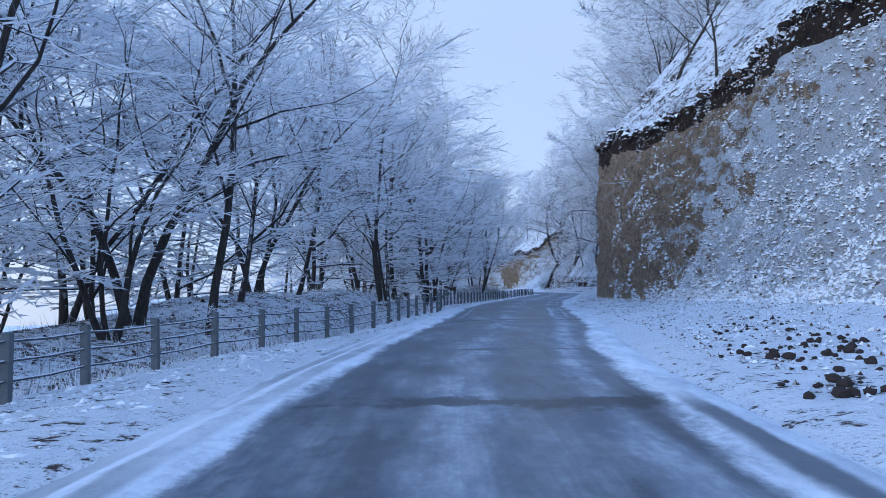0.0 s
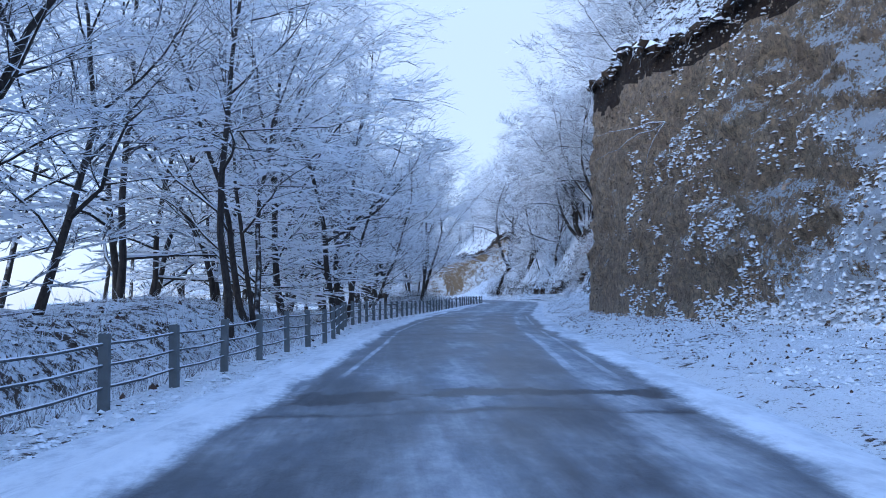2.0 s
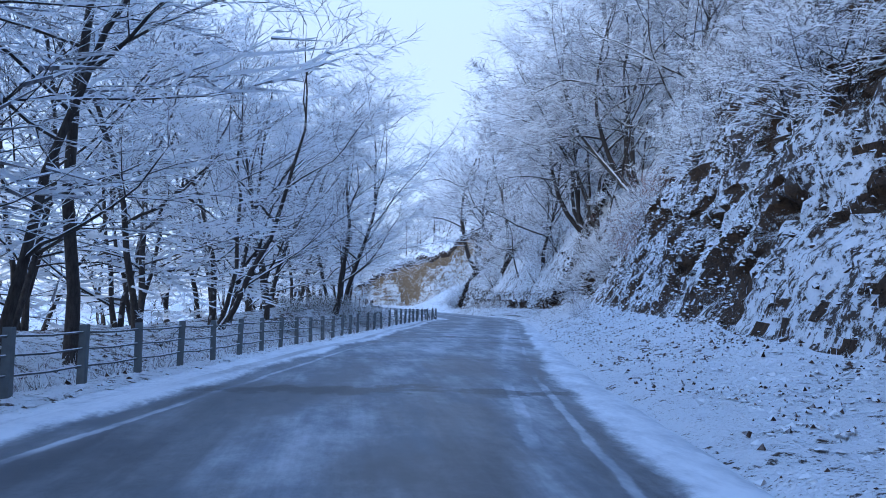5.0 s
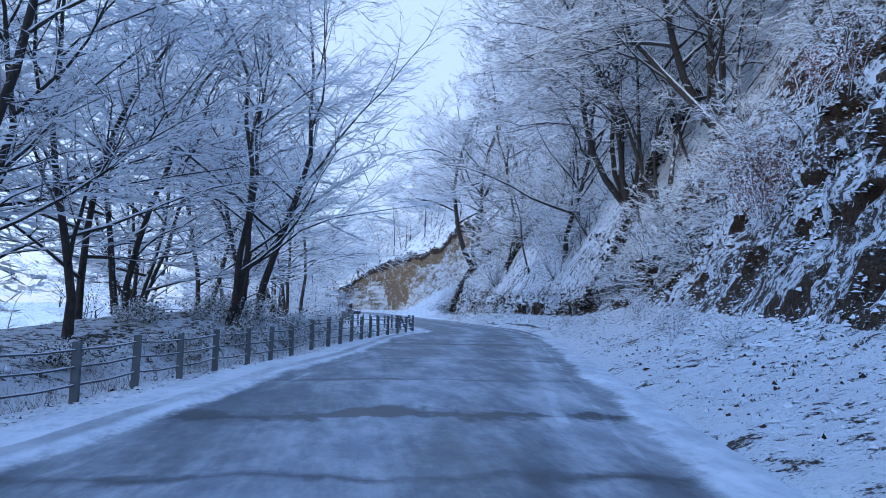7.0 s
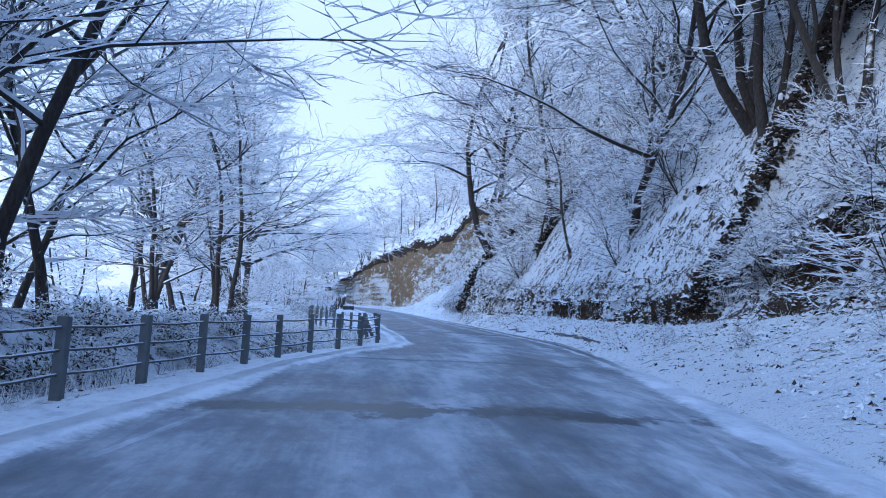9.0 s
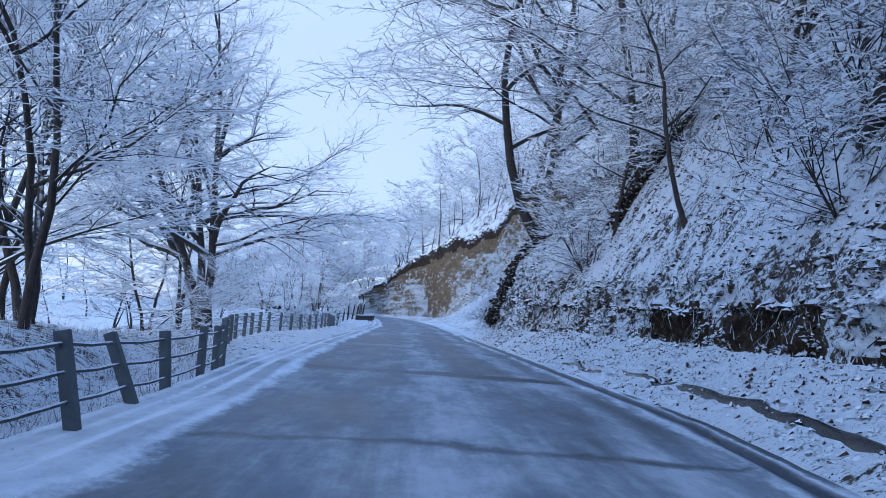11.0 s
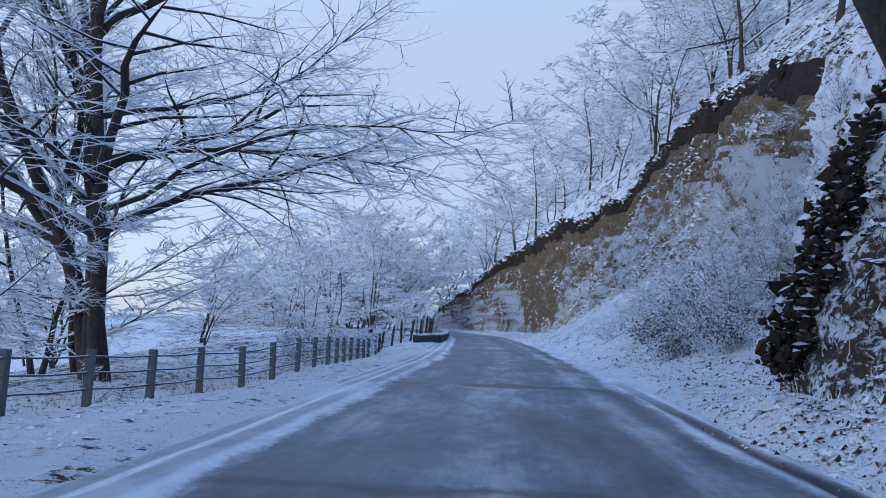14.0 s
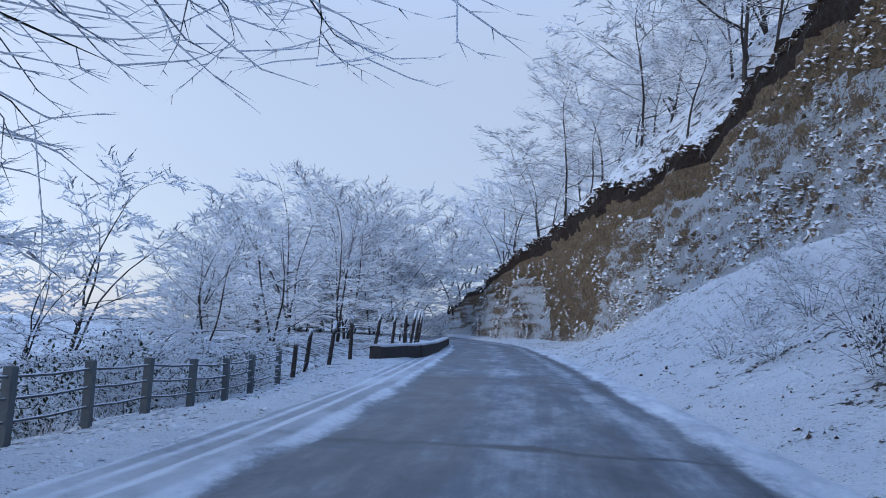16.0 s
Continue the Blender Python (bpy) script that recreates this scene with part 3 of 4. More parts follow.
def grow(seed, height, stems=1, girth=0.16, limbs=13, branches=8, twigs=9, sprigs=4, first=0.25, reach=0.42, lean=0.1, fine=0.014, cheap=False, stout=1.0, crook=0.19, long=(), spread=0.8, fork=0.1, rise=0.28, coat=None, bow=0.0):
    """Meshes of a bare frosted tree: the dark wood, and the crown of fine twigs."""
    rng = random.Random(seed)
    wood, crown = Wood(), Wood()
    for stem in range(stems):
        turn = rng.uniform(0, 6.28) + stem * 6.28 / stems
        tilt = lean * rng.uniform(0.6, 1.3) + (fork if stems > 1 else 0)
        way = Vector((math.cos(turn) * tilt, math.sin(turn) * tilt, 1))
        h = height * rng.uniform(0.82, 1.0)
        g = girth * (1.0 if stems == 1 else rng.uniform(0.65, 0.9))
        start = Vector((math.cos(turn), math.sin(turn), 0)) * (girth * spread if stems > 1 else 0) - Vector((0, 0, 0.4))
        joints = 9 if height > 5 else 4
        trunk = wander(rng, start, way, h, joints, 0.09 if girth > 0.3 else 0.13, 0.02)
        if bow:                      # stems that sag outwards from the slope and then turn up
            for i, p in enumerate(trunk):
                p.x -= bow * 4.4 * (1 - 0.3 ** i) - 0.2 * i
        wood.tube(trunk, [g * (1.25 if i == 0 else 1) * (1 - i / (joints + 0.6)) for i in range(joints + 1)], 3 if joints == 4 else 5 if cheap else 7)
        for k in range(limbs + (len(long) if stem == 0 else 0)):
            s = first + (0.97 - first) * (k + rng.random()) / limbs
            p, d = along(trunk, s)
            a = k * 2.4 + rng.uniform(-0.5, 0.5)
            up = rise + 0.8 * s
            w = Vector((math.cos(a), math.sin(a), up * rng.uniform(0.5, 1.1)))
            size = height * reach * (1.15 - 0.75 * s) * rng.uniform(0.7, 1.15)
            if k >= limbs:
                turned, s, size = long[k - limbs]
                p, d = along(trunk, s)
                w = Vector((math.cos(radians(turned)), math.sin(radians(turned)), 0.42))
            bits = 14 if k >= limbs else 4 if cheap else 7
            limb = wander(rng, p, w, size, bits, 0.12 if k >= limbs else crook, -0.02 + 0.03 * (1 - s))
            r0 = stout * g * (1 - s / 1.06) * rng.uniform(0.4, 0.68) + 0.013
            if k >= limbs:
                r0 *= 0.62
            wood.tube(limb, [r0 * (1 - i / (bits + 0.6)) for i in range(bits + 1)], 4 if girth > 0.2 else 3)
            shoots = branches if k < limbs else 2 * branches
            for b in range(shoots):
                sb = 0.2 + 0.78 * (b + rng.random()) / shoots
                pb, db = along(limb, sb)
                side = 1 if b % 2 else -1
                flat = Vector((-db.y, db.x, rng.uniform(-0.25, 0.35))) * side
                wb = (db * rng.uniform(0.4, 0.9) + flat * rng.uniform(0.6, 1.0)).normalized()
                lb = min(size, height * 0.42) * (0.55 - 0.32 * sb) * rng.uniform(0.7, 1.25) + 0.025 * height
                n = 6 if k >= limbs else 3
                br = wander(rng, pb, wb, lb, n, 0.16, -0.05 if n == 6 else 0.0)
                rb = max(0.008, r0 * 0.42 * (1 - sb * 0.6))
                (wood if rb > 0.012 else crown).tube(br, [rb * (1 - i / (n + 0.8)) for i in range(n + 1)], 3)
                for t in range(twigs):
                    st = 0.12 + 0.88 * (t + rng.random()) / twigs
                    pt, dt = along(br, min(st, 0.99))
                    side = 1 if t % 2 else -1
                    wt = (dt * 0.7 + Vector((-dt.y, dt.x, rng.uniform(-0.35, 0.45))) * side * rng.uniform(0.5, 1.0)).normalized()
                    lt = lb * rng.uniform(0.25, 0.5) + 0.02 * height
                    bent = 2 if height > 17 or fine < 0.0125 else 1
                    tw = wander(rng, pt, wt, lt, bent, 0.3, 0.06)
                    if bent == 2:
                        crown.bent(*tw, fine * 1.2)
                    else:
                        crown.spike(tw[0], tw[1], fine * 1.2)
                    for q in range(sprigs):
                        sq = 0.2 + 0.78 * (q + rng.random()) / sprigs
                        pq, dq = along(tw, min(sq, 0.99))
                        wq = (dq * 0.8 + Vector((-dq.y, dq.x, 0)) * rng.uniform(0.5, 1.1) * (1 if q % 2 else -1) + Vector((0, 0, rng.gauss(0.05, 0.3)))).normalized()
                        crown.spike(pq, pq + wq * (rng.uniform(0.14, 0.48) * min(1, height / 6)), fine * 0.8)
    return mesh("trunk", wood.v, wood.f, [M_BARK]), mesh("crown", crown.v, crown.f, [coat or (M_RIME if cheap else M_FROST)], smooth=False)


def tree(kind, x, y, turn, size=1.0, lean=(0, 0), z=None, label="", group="roadside trees"):
    trunk, crown = KINDS[kind]
    ob = thing("tree", label or "bare leafless tree with frost-white twigs in the snow", "tree", group)
    ob.matrix_world = pose(x, y, land(x, y) if z is None else z, lean[0], lean[1], turn) @ Matrix.Scale(size, 4)
    part("trunk", trunk, ob)
    part("crown", crown, ob, "fine twigs coated with hoarfrost")
    return ob


KINDS = {
    "broad": grow(11, 13, 1, 0.125, 16, 8, 9, 4, 0.14, 0.54, 0.10, 0.0105, rise=0.6),
    "tall": grow(12, 16, 1, 0.125, 15, 8, 9, 4, 0.24, 0.38, 0.06, 0.0105, rise=0.6),
    "twin": grow(13, 14, 2, 0.14, 10, 7, 9, 4, 0.18, 0.46, 0.1, 0.0105, rise=0.65),
    "clump": grow(14, 12, 3, 0.13, 7, 7, 9, 4, 0.16, 0.52, 0.14, 0.0105, rise=0.7),
    "thicket": grow(19, 9, 4, 0.08, 6, 6, 9, 4, 0.1, 0.58, 0.2, 0.0105, rise=0.5),
    "beech": grow(33, 17, 2, 0.20, 11, 8, 9, 4, 0.2, 0.42, 0.05, 0.0105, spread=0.45, fork=0.09, rise=0.85),
    "slim": grow(15, 10, 1, 0.08, 14, 6, 9, 4, 0.2, 0.36, 0.1, 0.0105, rise=0.5),
    "giant": grow(21, 20, 4, 0.33, 10, 10, 9, 5, 0.2, 0.48, 0.05, 0.0105, False, 1.85, 0.3, ((137, 0.27, 11), (187, 0.34, 10), (165, 0.24, 8.5), (60, 0.3, 8), (215, 0.4, 9)), 2.4, 0.07, 1.0),
    "gnarled": grow(27, 17, 3, 0.26, 10, 8, 8, 5, 0.24, 0.46, 0.16, 0.012, False, 1.2, 0.25, ((172, 0.36, 9.5), (188, 0.5, 9), (150, 0.58, 7.5), (200, 0.3, 7)), 0.9, 0.1, 0.6, bow=0.26),
    "mid": grow(22, 13, 2, 0.12, 10, 7, 8, 2, 0.08, 0.52, 0.1, 0.029, True, coat=M_FROST),
    "midtall": grow(23, 15, 1, 0.13, 16, 7, 8, 2, 0.12, 0.44, 0.06, 0.029, True, coat=M_FROST),
    "far": grow(16, 12, 3, 0.11, 7, 5, 5, 2, 0.1, 0.42, 0.1, 0.05, True),
    "farslim": grow(17, 13, 1, 0.1, 13, 5, 5, 2, 0.18, 0.3, 0.05, 0.048, True),
    "wood": grow(29, 12, 3, 0.11, 8, 6, 7, 3, 0.1, 0.44, 0.1, 0.032, True, coat=M_FROST),
    "brush": grow(24, 3.4, 7, 0.026, 4, 4, 6, 2, 0.06, 0.6, 0.6, 0.014, True, coat=M_SCRUB),
    "bush": grow(18, 2.4, 6, 0.022, 5, 4, 4, 2, 0.08, 0.5, 0.5, 0.012, True),
}
rng = random.Random(5)
NEAR = ["broad", "tall", "twin", "clump", "twin", "broad", "clump"]
for row, (back, step, last) in enumerate(((5.0, 4.8, 105), (9.4, 5.0, 107), (14, 6.5, 120))):
    y = 6.0 + row
    while y < last:
        yy = y + rng.uniform(-1.4, 1.4)
        x = FENCE(yy, 1) - back + rng.uniform(-1.4, 1.0) + (-2.0 if 36 < yy < 42 or 70 < yy < 76 else 1.3 if 42 < yy < 70 else -0.7 if yy > 76 else 0)
        kind = rng.choice(NEAR if row == 0 else ["mid", "midtall", "mid"] if row == 1 else ["far", "farslim", "far"])
        tree(kind, x, yy, rng.uniform(0, 360), rng.uniform(0.9, 1.2) * (0.9 if 36 < yy < 42 or 70 < yy < 76 else 1.18 if yy > 45 else 1), (rng.uniform(-6, 6), rng.uniform(-2, 8) * (0.4 if 34 < yy < 44 or 70 < yy < 76 else 1)))
        y += step
for x, y, kind, size, turn in ((2.0, 160, "giant", 1.3, 200), (-1.2, 162.5, "twin", 1.3, 20), (-4.5, 165, "mid", 1.3, 0), (1.2, 135.5, "broad", 1.5, 0), (-0.6, 137, "twin", 1.4, 70), (0.2, 133, "midtall", 1.3, 0), (-3, 139, "clump", 1.4, 0), (1.6, 128, "twin", 1.2, 200), (-9, 146, "mid", 1.1, 0), (-14, 158, "far", 1.2, 0), (-20, 166, "far", 1.2, 90), (-8, 172, "far", 0.8, 40)):
    tree(kind, x, y, turn, size, group="trees past the bend in the fence")
for k in range(18):                  # tops of the trees in the valley
    x, y = rng.uniform(-70, -22), rng.uniform(140, 235)
    tree(rng.choice(["far", "farslim"]), x, y, rng.uniform(0, 360), rng.uniform(0.9, 1.3), group="trees in the valley")
for x, y, kind, size in ((3.5, 180, "mid", 0.45), (-2, 177, "far", 0.45), (0.5, 185, "far", 0.6), (3.0, 189, "mid", 0.62), (-6, 186, "far", 0.9), (-12, 178, "far", 0.9), (4.2, 197, "mid", 0.75), (0, 201, "far", 1.0), (2.5, 206, "mid", 0.95), (-4, 206, "far", 1.0)):
    tree(kind, x, y, rng.uniform(0, 360), size, group="trees past the bend in the fence")
for x, y, kind, size in ((-2.5, 93, "broad", 1.2), (0.8, 99, "twin", 1.2), (-0.5, 104, "clump", 1.25), (4.5, 107.5, "broad", 1.2), (1.5, 112, "twin", 1.25), (6.0, 126, "tall", 1.1), (4.6, 129, "twin", 1.2)):
    tree(kind, x, y, 77 * y, size, (0, 4))
for x, y, size in ((-9.6, 23.9, 1.05), (-12.8, 26, 0.9), (-8.8, 35.7, 0.85), (-5.6, 51.5, 0.8), (-6.2, 60.9, 0.85)):
    tree("beech", x, y, 61 * y, size, (0, 3), label="stout forked tree with dark bark and snowy twigs")
tree("slim", 1.9, 147, 30, 0.8, (0, 30), group="trees past the bend in the fence", label="crooked leaning tree with frost-white twigs")
y = 57.0
while y < 143:                       # the wooded hill
    for row, d in enumerate((1.2, 5.0, 11)):
        yy = y + rng.uniform(-1.8, 1.8)
        x = RIGHT(yy, 3) + d + rng.uniform(-0.6, 2.0)
        dense = yy < 116
        if yy > 109 and (row == 0 or row == 1 and rng.random() < 0.35):
            continue
        kind = rng.choice((["thicket", "broad", "clump", "broad"] if dense else ["slim", "tall", "slim"]) if row == 0 else ["mid", "midtall", "mid"] if row == 1 else ["far", "farslim"])
        size = (rng.uniform(1.2, 1.6) if dense else rng.uniform(0.95, 1.2)) if row == 0 else rng.uniform(1.3, 1.6) if dense else rng.uniform(1.1, 1.35)
        lean = (rng.uniform(-36, -16) if dense else rng.uniform(-20, -6)) if row == 0 else rng.uniform(-26, -12)
        lean = max(lean, -18) if yy > 92 else lean
        tree(kind, x, yy, rng.uniform(0, 360), min(size, 1.3) if yy > 92 and row == 0 else size, (rng.uniform(-6, 6), lean), group="hillside trees")
    y += 3.7 if y < 100 else 4.9
tree("gnarled", 22.5, 144.6, 8, 1.25, (2, -6), z=5.35, group="hillside trees")
for x, y, turn, size in ((25.4, 111.5, 14, 0.95), (26.4, 101, 4, 0.95)):
    tree("gnarled", x, y, turn, size, (0, -20), group="hillside trees", label="many-stemmed tree on the hill with limbs over the road")
for x, y, kind, size, lean in ((24.3, 134.5, "twin", 1.5, -4), (22.8, 133.2, "slim", 1.0, -20), (23.4, 126.8, "slim", 1.1, -26), (24.6, 124, "slim", 1.2, -24), (25.2, 121, "slim", 1.2, -24), (24.5, 113, "broad", 1.5, -34), (24.6, 104, "broad", 1.6, -26), (25.4, 97.5, "broad", 1.6, -24), (25.2, 110, "clump", 1.5, -28), (24.0, 119, "broad", 1.45, -30), (25.6, 130, "broad", 1.5, -24), (24.2, 137.5, "broad", 1.45, -32), (25.5, 142, "twin", 1.4, -26)):
    tree(kind, x, y, 40 * y, size, (0, lean), group="hillside trees")
for x, y, kind in ((14.5, 46, "broad"), (14.4, 39, "slim"), (18, 50, "mid"), (21, 44, "far"), (17.5, 35, "broad"), (23, 36, "far"), (20, 53, "mid"), (26, 50, "far"), (15.5, 52.5, "thicket"), (22, 27, "far")):
    tree(kind, x, y, rng.uniform(0, 360), rng.uniform(0.8, 1.0), (rng.uniform(-5, 5), rng.uniform(-24, -8)), group="trees above the cliff")
for row, d in enumerate((1.5, 5.0, 9.5, 15.0)):
    y = 164.0 - row * 3
    while y < 240:
        yy = y + rng.uniform(-1, 1)
        tree(rng.choice(["slim", "midtall", "slim"] if row < 2 else ["farslim", "farslim", "far"]), RIGHT(yy, 3) + d + rng.uniform(-0.6, 2), yy, rng.uniform(0, 360), rng.uniform(0.8, 1.15) + 0.12 * row, (rng.uniform(-4, 4), rng.uniform(-26, -8)), group="trees above the far cliff")
        y += 5.5 if row else 8.0
for k in range(26):                  # the wood beyond the bend
    x = -23 + 25 * (k + rng.random()) / 26
    y = 223 + rng.uniform(0, 12) + (8 if k % 3 == 0 else 0)
    size = (1.38 if x > -9 else 1.38 + 0.055 * (x + 9)) * rng.uniform(0.9, 1.08)
    tree("wood", x, y, rng.uniform(0, 360), size, z=-1.2, group="wood beyond the bend")
for k in range(14):
    tree(rng.choice(["far", "farslim"]), rng.uniform(2, 15), rng.uniform(244, 268), rng.uniform(0, 360), rng.uniform(1.1, 1.4), group="wood beyond the bend")


def bush(x, y, size, label="frosted tangle of bare twigs in the snow", kind="bush"):
    trunk, crown = KINDS[kind]
    ob = thing("bush", label, "bush", "bushes")
    ob.matrix_world = pose(x, y, land(x, y) - 0.05, 0, 0, rng.uniform(0, 360)) @ Matrix.Scale(size, 4)
    part("stem", trunk, ob)
    part("crown", crown, ob)


for y in (21, 27, 33, 40, 47, 55, 63, 72, 79, 86, 92, 101, 106, 113, 117, 124, 131, 137, 143, 149, 155):
    bush(FENCE(y, 1) - rng.uniform(1.5, 3.5), y, rng.uniform(0.5, 0.85))
for x, y, size in ((22.5, 157, 1.2), (23.4, 160, 1.4), (22.2, 162.5, 1.1), (21.6, 165, 1.0), (24, 164, 1.3), (20.6, 167, 0.6), (22, 169, 0.9), (21, 163.5, 0.8), (22.8, 166, 1.1), (20.4, 170, 0.55), (21.4, 171.5, 0.7), (23.4, 168, 1.1), (22.6, 173, 0.8), (21.6, 159, 0.9), (24.2, 158, 1.3), (8.3, 165.5, 0.9), (7.4, 168, 1.1), (8.6, 171, 0.9), (5.5, 172, 1.3)):
    bush(x, y, size * 0.6 if x > 15 else size, kind="brush" if x > 15 else "bush")


for k in range(46):                  # scrub over the bank's face
    y = 58 + 50 * (k + rng.random()) / 46
    fx, fz, tx, tz, _ = rim(y)
    d = rng.uniform(0.35, 1.15)
    bush(fx + (tx - fx) * d, y, rng.uniform(0.7, 1.15), "snowy tangle of scrub growing on the bank", "brush")
for k in range(9):                   # low growth on the talus under the bank
    y = 82 + 25 * (k + rng.random()) / 9
    bush(RIGHT(y, 1) - rng.uniform(0.4, 2.0), y, rng.uniform(0.22, 0.4), "low snowy tangle of twigs on the slope's foot", "brush")
for k in range(30):                  # saplings and scrub on the wooded slope
    y = 110 + 33 * (k + rng.random()) / 30
    bush(RIGHT(y, 3) + rng.uniform(0.3, 5.5), y, rng.uniform(0.8, 1.5), "frosted saplings and scrub among the hillside trees", "brush")
for k in range(27):                  # brushwood where the far cliff begins
    y = 148.5 + 19 * (k + rng.random()) / 27
    bush(EDGES(y, 2) + rng.uniform(4.0, 8.6), y, rng.uniform(0.28, 0.6), "snowy brushwood heaped at the foot of the cliff", "brush")


# ---------------------------------------------------------------- loose cover: leaves, clods, clumps of snow
def lumps(places, low, high, squash, seed, under):
    """Vertices and faces of many small eight-sided lumps."""
    r = np.random.RandomState(seed)
    n = len(places)
    c = np.array(places)
    size = low + (high - low) * r.rand(n) ** 2.2
    shape = np.array([(1, 0, 0), (0.3, 0.95, 0), (-0.8, 0.6, 0), (-0.8, -0.6, 0), (0.3, -0.95, 0), (0, 0, 0.8), (0, 0, -0.8)], float)
    v = shape[None] * (0.55 + 0.9 * r.rand(n, 7, 1)) + r.normal(0, 0.2, (n, 7, 3))
    v *= np.array([1.0, 1.0, squash])
    a = r.rand(n) * 6.283
    ca, sa = np.cos(a)[:, None], np.sin(a)[:, None]
    v = np.stack([v[..., 0] * ca - v[..., 1] * sa, v[..., 0] * sa + v[..., 1] * ca, v[..., 2]], -1)
    b = r.normal(0, 0.6 if under else 0.2, n)
    cb, sb = np.cos(b)[:, None], np.sin(b)[:, None]
    v = np.stack([v[..., 0], v[..., 1] * cb - v[..., 2] * sb, v[..., 1] * sb + v[..., 2] * cb], -1)
    c = c[np.argsort(r.rand(n))]
    v = (v * size[:, None, None] + c[:, None]).reshape(-1, 3)
    tri = np.array([(k, (k + 1) % 5, 5) for k in range(5)] + [((k + 1) % 5, k, 6) for k in range(5 if under else 0)])
    f = (tri[None] + 7 * np.arange(n)[:, None, None]).reshape(-1, 3)
    return v.tolist(), f.tolist()


GRID = np.array([s for y, s in zip(YS, SECTIONS) if -8 <= y <= 262])
GRID_Y = np.array([y for y in YS if -8 <= y <= 262])


def scatter(n, y0, y1, c0, c1, seed, cluster=2.0, power=1.0, bare=0.5, gate=0.0):
    """Places on the land between two columns of the loft, in drifts."""
    r = np.random.RandomState(seed)
    out = []
    rows = np.nonzero((GRID_Y >= y0) & (GRID_Y <= y1))[0]
    while len(out) < n:
        y = r.uniform(y0, y1)
        i = min(int(np.searchsorted(GRID_Y, y)), rows[-1])
        c = c0 + (c1 - c0) * r.rand() ** power
        k = min(int(c), c1 - 1)
        p = GRID[i, k] + (GRID[i, k + 1] - GRID[i, k]) * (c - k)
        if noise.noise(Vector(p) / cluster) + 0.6 * noise.noise(Vector(p) / (cluster * 0.27)) > gate + bare * (r.rand() * 2 - 1):
            p[1] = y
            out.append(p)
    return out


def cover(name, places, low, high, squash, mat, label, seed, under=False, smooth=False):
    v, f = lumps(places, low, high, squash, seed, under)
    tagged(new(name, mesh(name, v, f, [mat], smooth=smooth)), label, "ground cover", kind="stuff")


cover("hill_litter", scatter(11000, 54.5, 148, RIM, RIM + 9, 1) + scatter(3500, 148, 235, RIM, RIM + 6, 2) + scatter(3500, 20, 54, RIM, RIM + 6, 3), 0.025, 0.10, 0.7, M_CLOD, "dead leaves and clods poking through hillside snow", 1)
cover("talus_litter", scatter(6500, -4, 54, FOOT - 11, FOOT, 4, 1.5) + scatter(15000, 54.5, 160, FOOT - 11, FOOT, 5, 1.5, 0.7, 0.7) + scatter(3500, 160, 215, FOOT - 12, FOOT, 6, 1.5), 0.016, 0.052, 1.1, M_CLOD, "dead leaves scattered over snow at the slope's foot", 2)
cover("verge_clumps", scatter(9000, 0, 175, len(LEFT_STEPS) - 1, len(LEFT_STEPS) + 4, 12, 1.0) + scatter(6000, 0, 175, FOOT - 10, FOOT - 1, 13, 1.0), 0.015, 0.075, 0.6, M_SNOWLUMP, "small lumps of snow on the verge", 8)
cover("verge_litter", scatter(4500, 0, 120, len(LEFT_STEPS) - 1, len(LEFT_STEPS) + 3, 7, 1.5) + scatter(2000, 120, 176, len(LEFT_STEPS) - 1, len(LEFT_STEPS) + 3, 17, 1.5), 0.012, 0.055, 0.6, M_CLOD, "grass and leaf specks on the snowy verge", 3)
cover("ditch_litter", scatter(5000, 16, 66, len(LEFT_STEPS) - 9, len(LEFT_STEPS) - 1, 18, 1.2) + scatter(6000, 4, 125, len(LEFT_STEPS) - 10, len(LEFT_STEPS) - 1, 8, 1.2) + scatter(1500, 125, 185, len(LEFT_STEPS) - 8, len(LEFT_STEPS) - 1, 8, 1.2), 0.02, 0.09, 1.0, M_CLOD, "dead grass and leaves in the snowy ditch", 4)
cover("cliff_snow", scatter(10500, 12, 48, FOOT, RIM - 1, 9, 1.2, 1.5, 0.12, 0.2) + scatter(6500, 12, 36, FOOT, RIM - 1, 29, 1.4, 1.3, 0.2, 0.12), 0.025, 0.10, 0.75, M_CLUMP, "clumps of snow caught on the earth cliff", 5, True, True)
FAN = [p for p in scatter(16000, 14, 41, FOOT, RIM - 6, 51, 1.6, 1.6, 0.6, -0.1) if p[2] < 0.62 * (40 - p[1]) + 1.5 * noise.noise(Vector(p) / 1.3)]
cover("fan_snow", FAN[::4] + FAN[1::4], 0.03, 0.12, 0.75, M_FANSNOW, "lumpy snow slope lying against the cliff", 15, True, True)
cover("fan_litter", FAN[2::4], 0.025, 0.09, 0.9, M_CLOD, "dark clods and leaves in the snow slope", 16)
cover("cliff_foot_litter", scatter(2600, 36, 54.3, FOOT - 4, FOOT + 1, 41, 0.8, 0.7), 0.015, 0.07, 0.6, M_REDLEAF, "reddish dead leaves heaped along the cliff foot", 10)
cover("cliff_clods", scatter(1500, 12, 35, FOOT, RIM - 3, 44, 0.8, 1.2, 0.4) + scatter(1800, 33, 54.2, FOOT, RIM - 3, 43, 0.7, 1.0, 0.5), 0.02, 0.08, 0.8, M_CLIFFCLOD, "lumps of bare soil standing out of the cliff", 11, True)
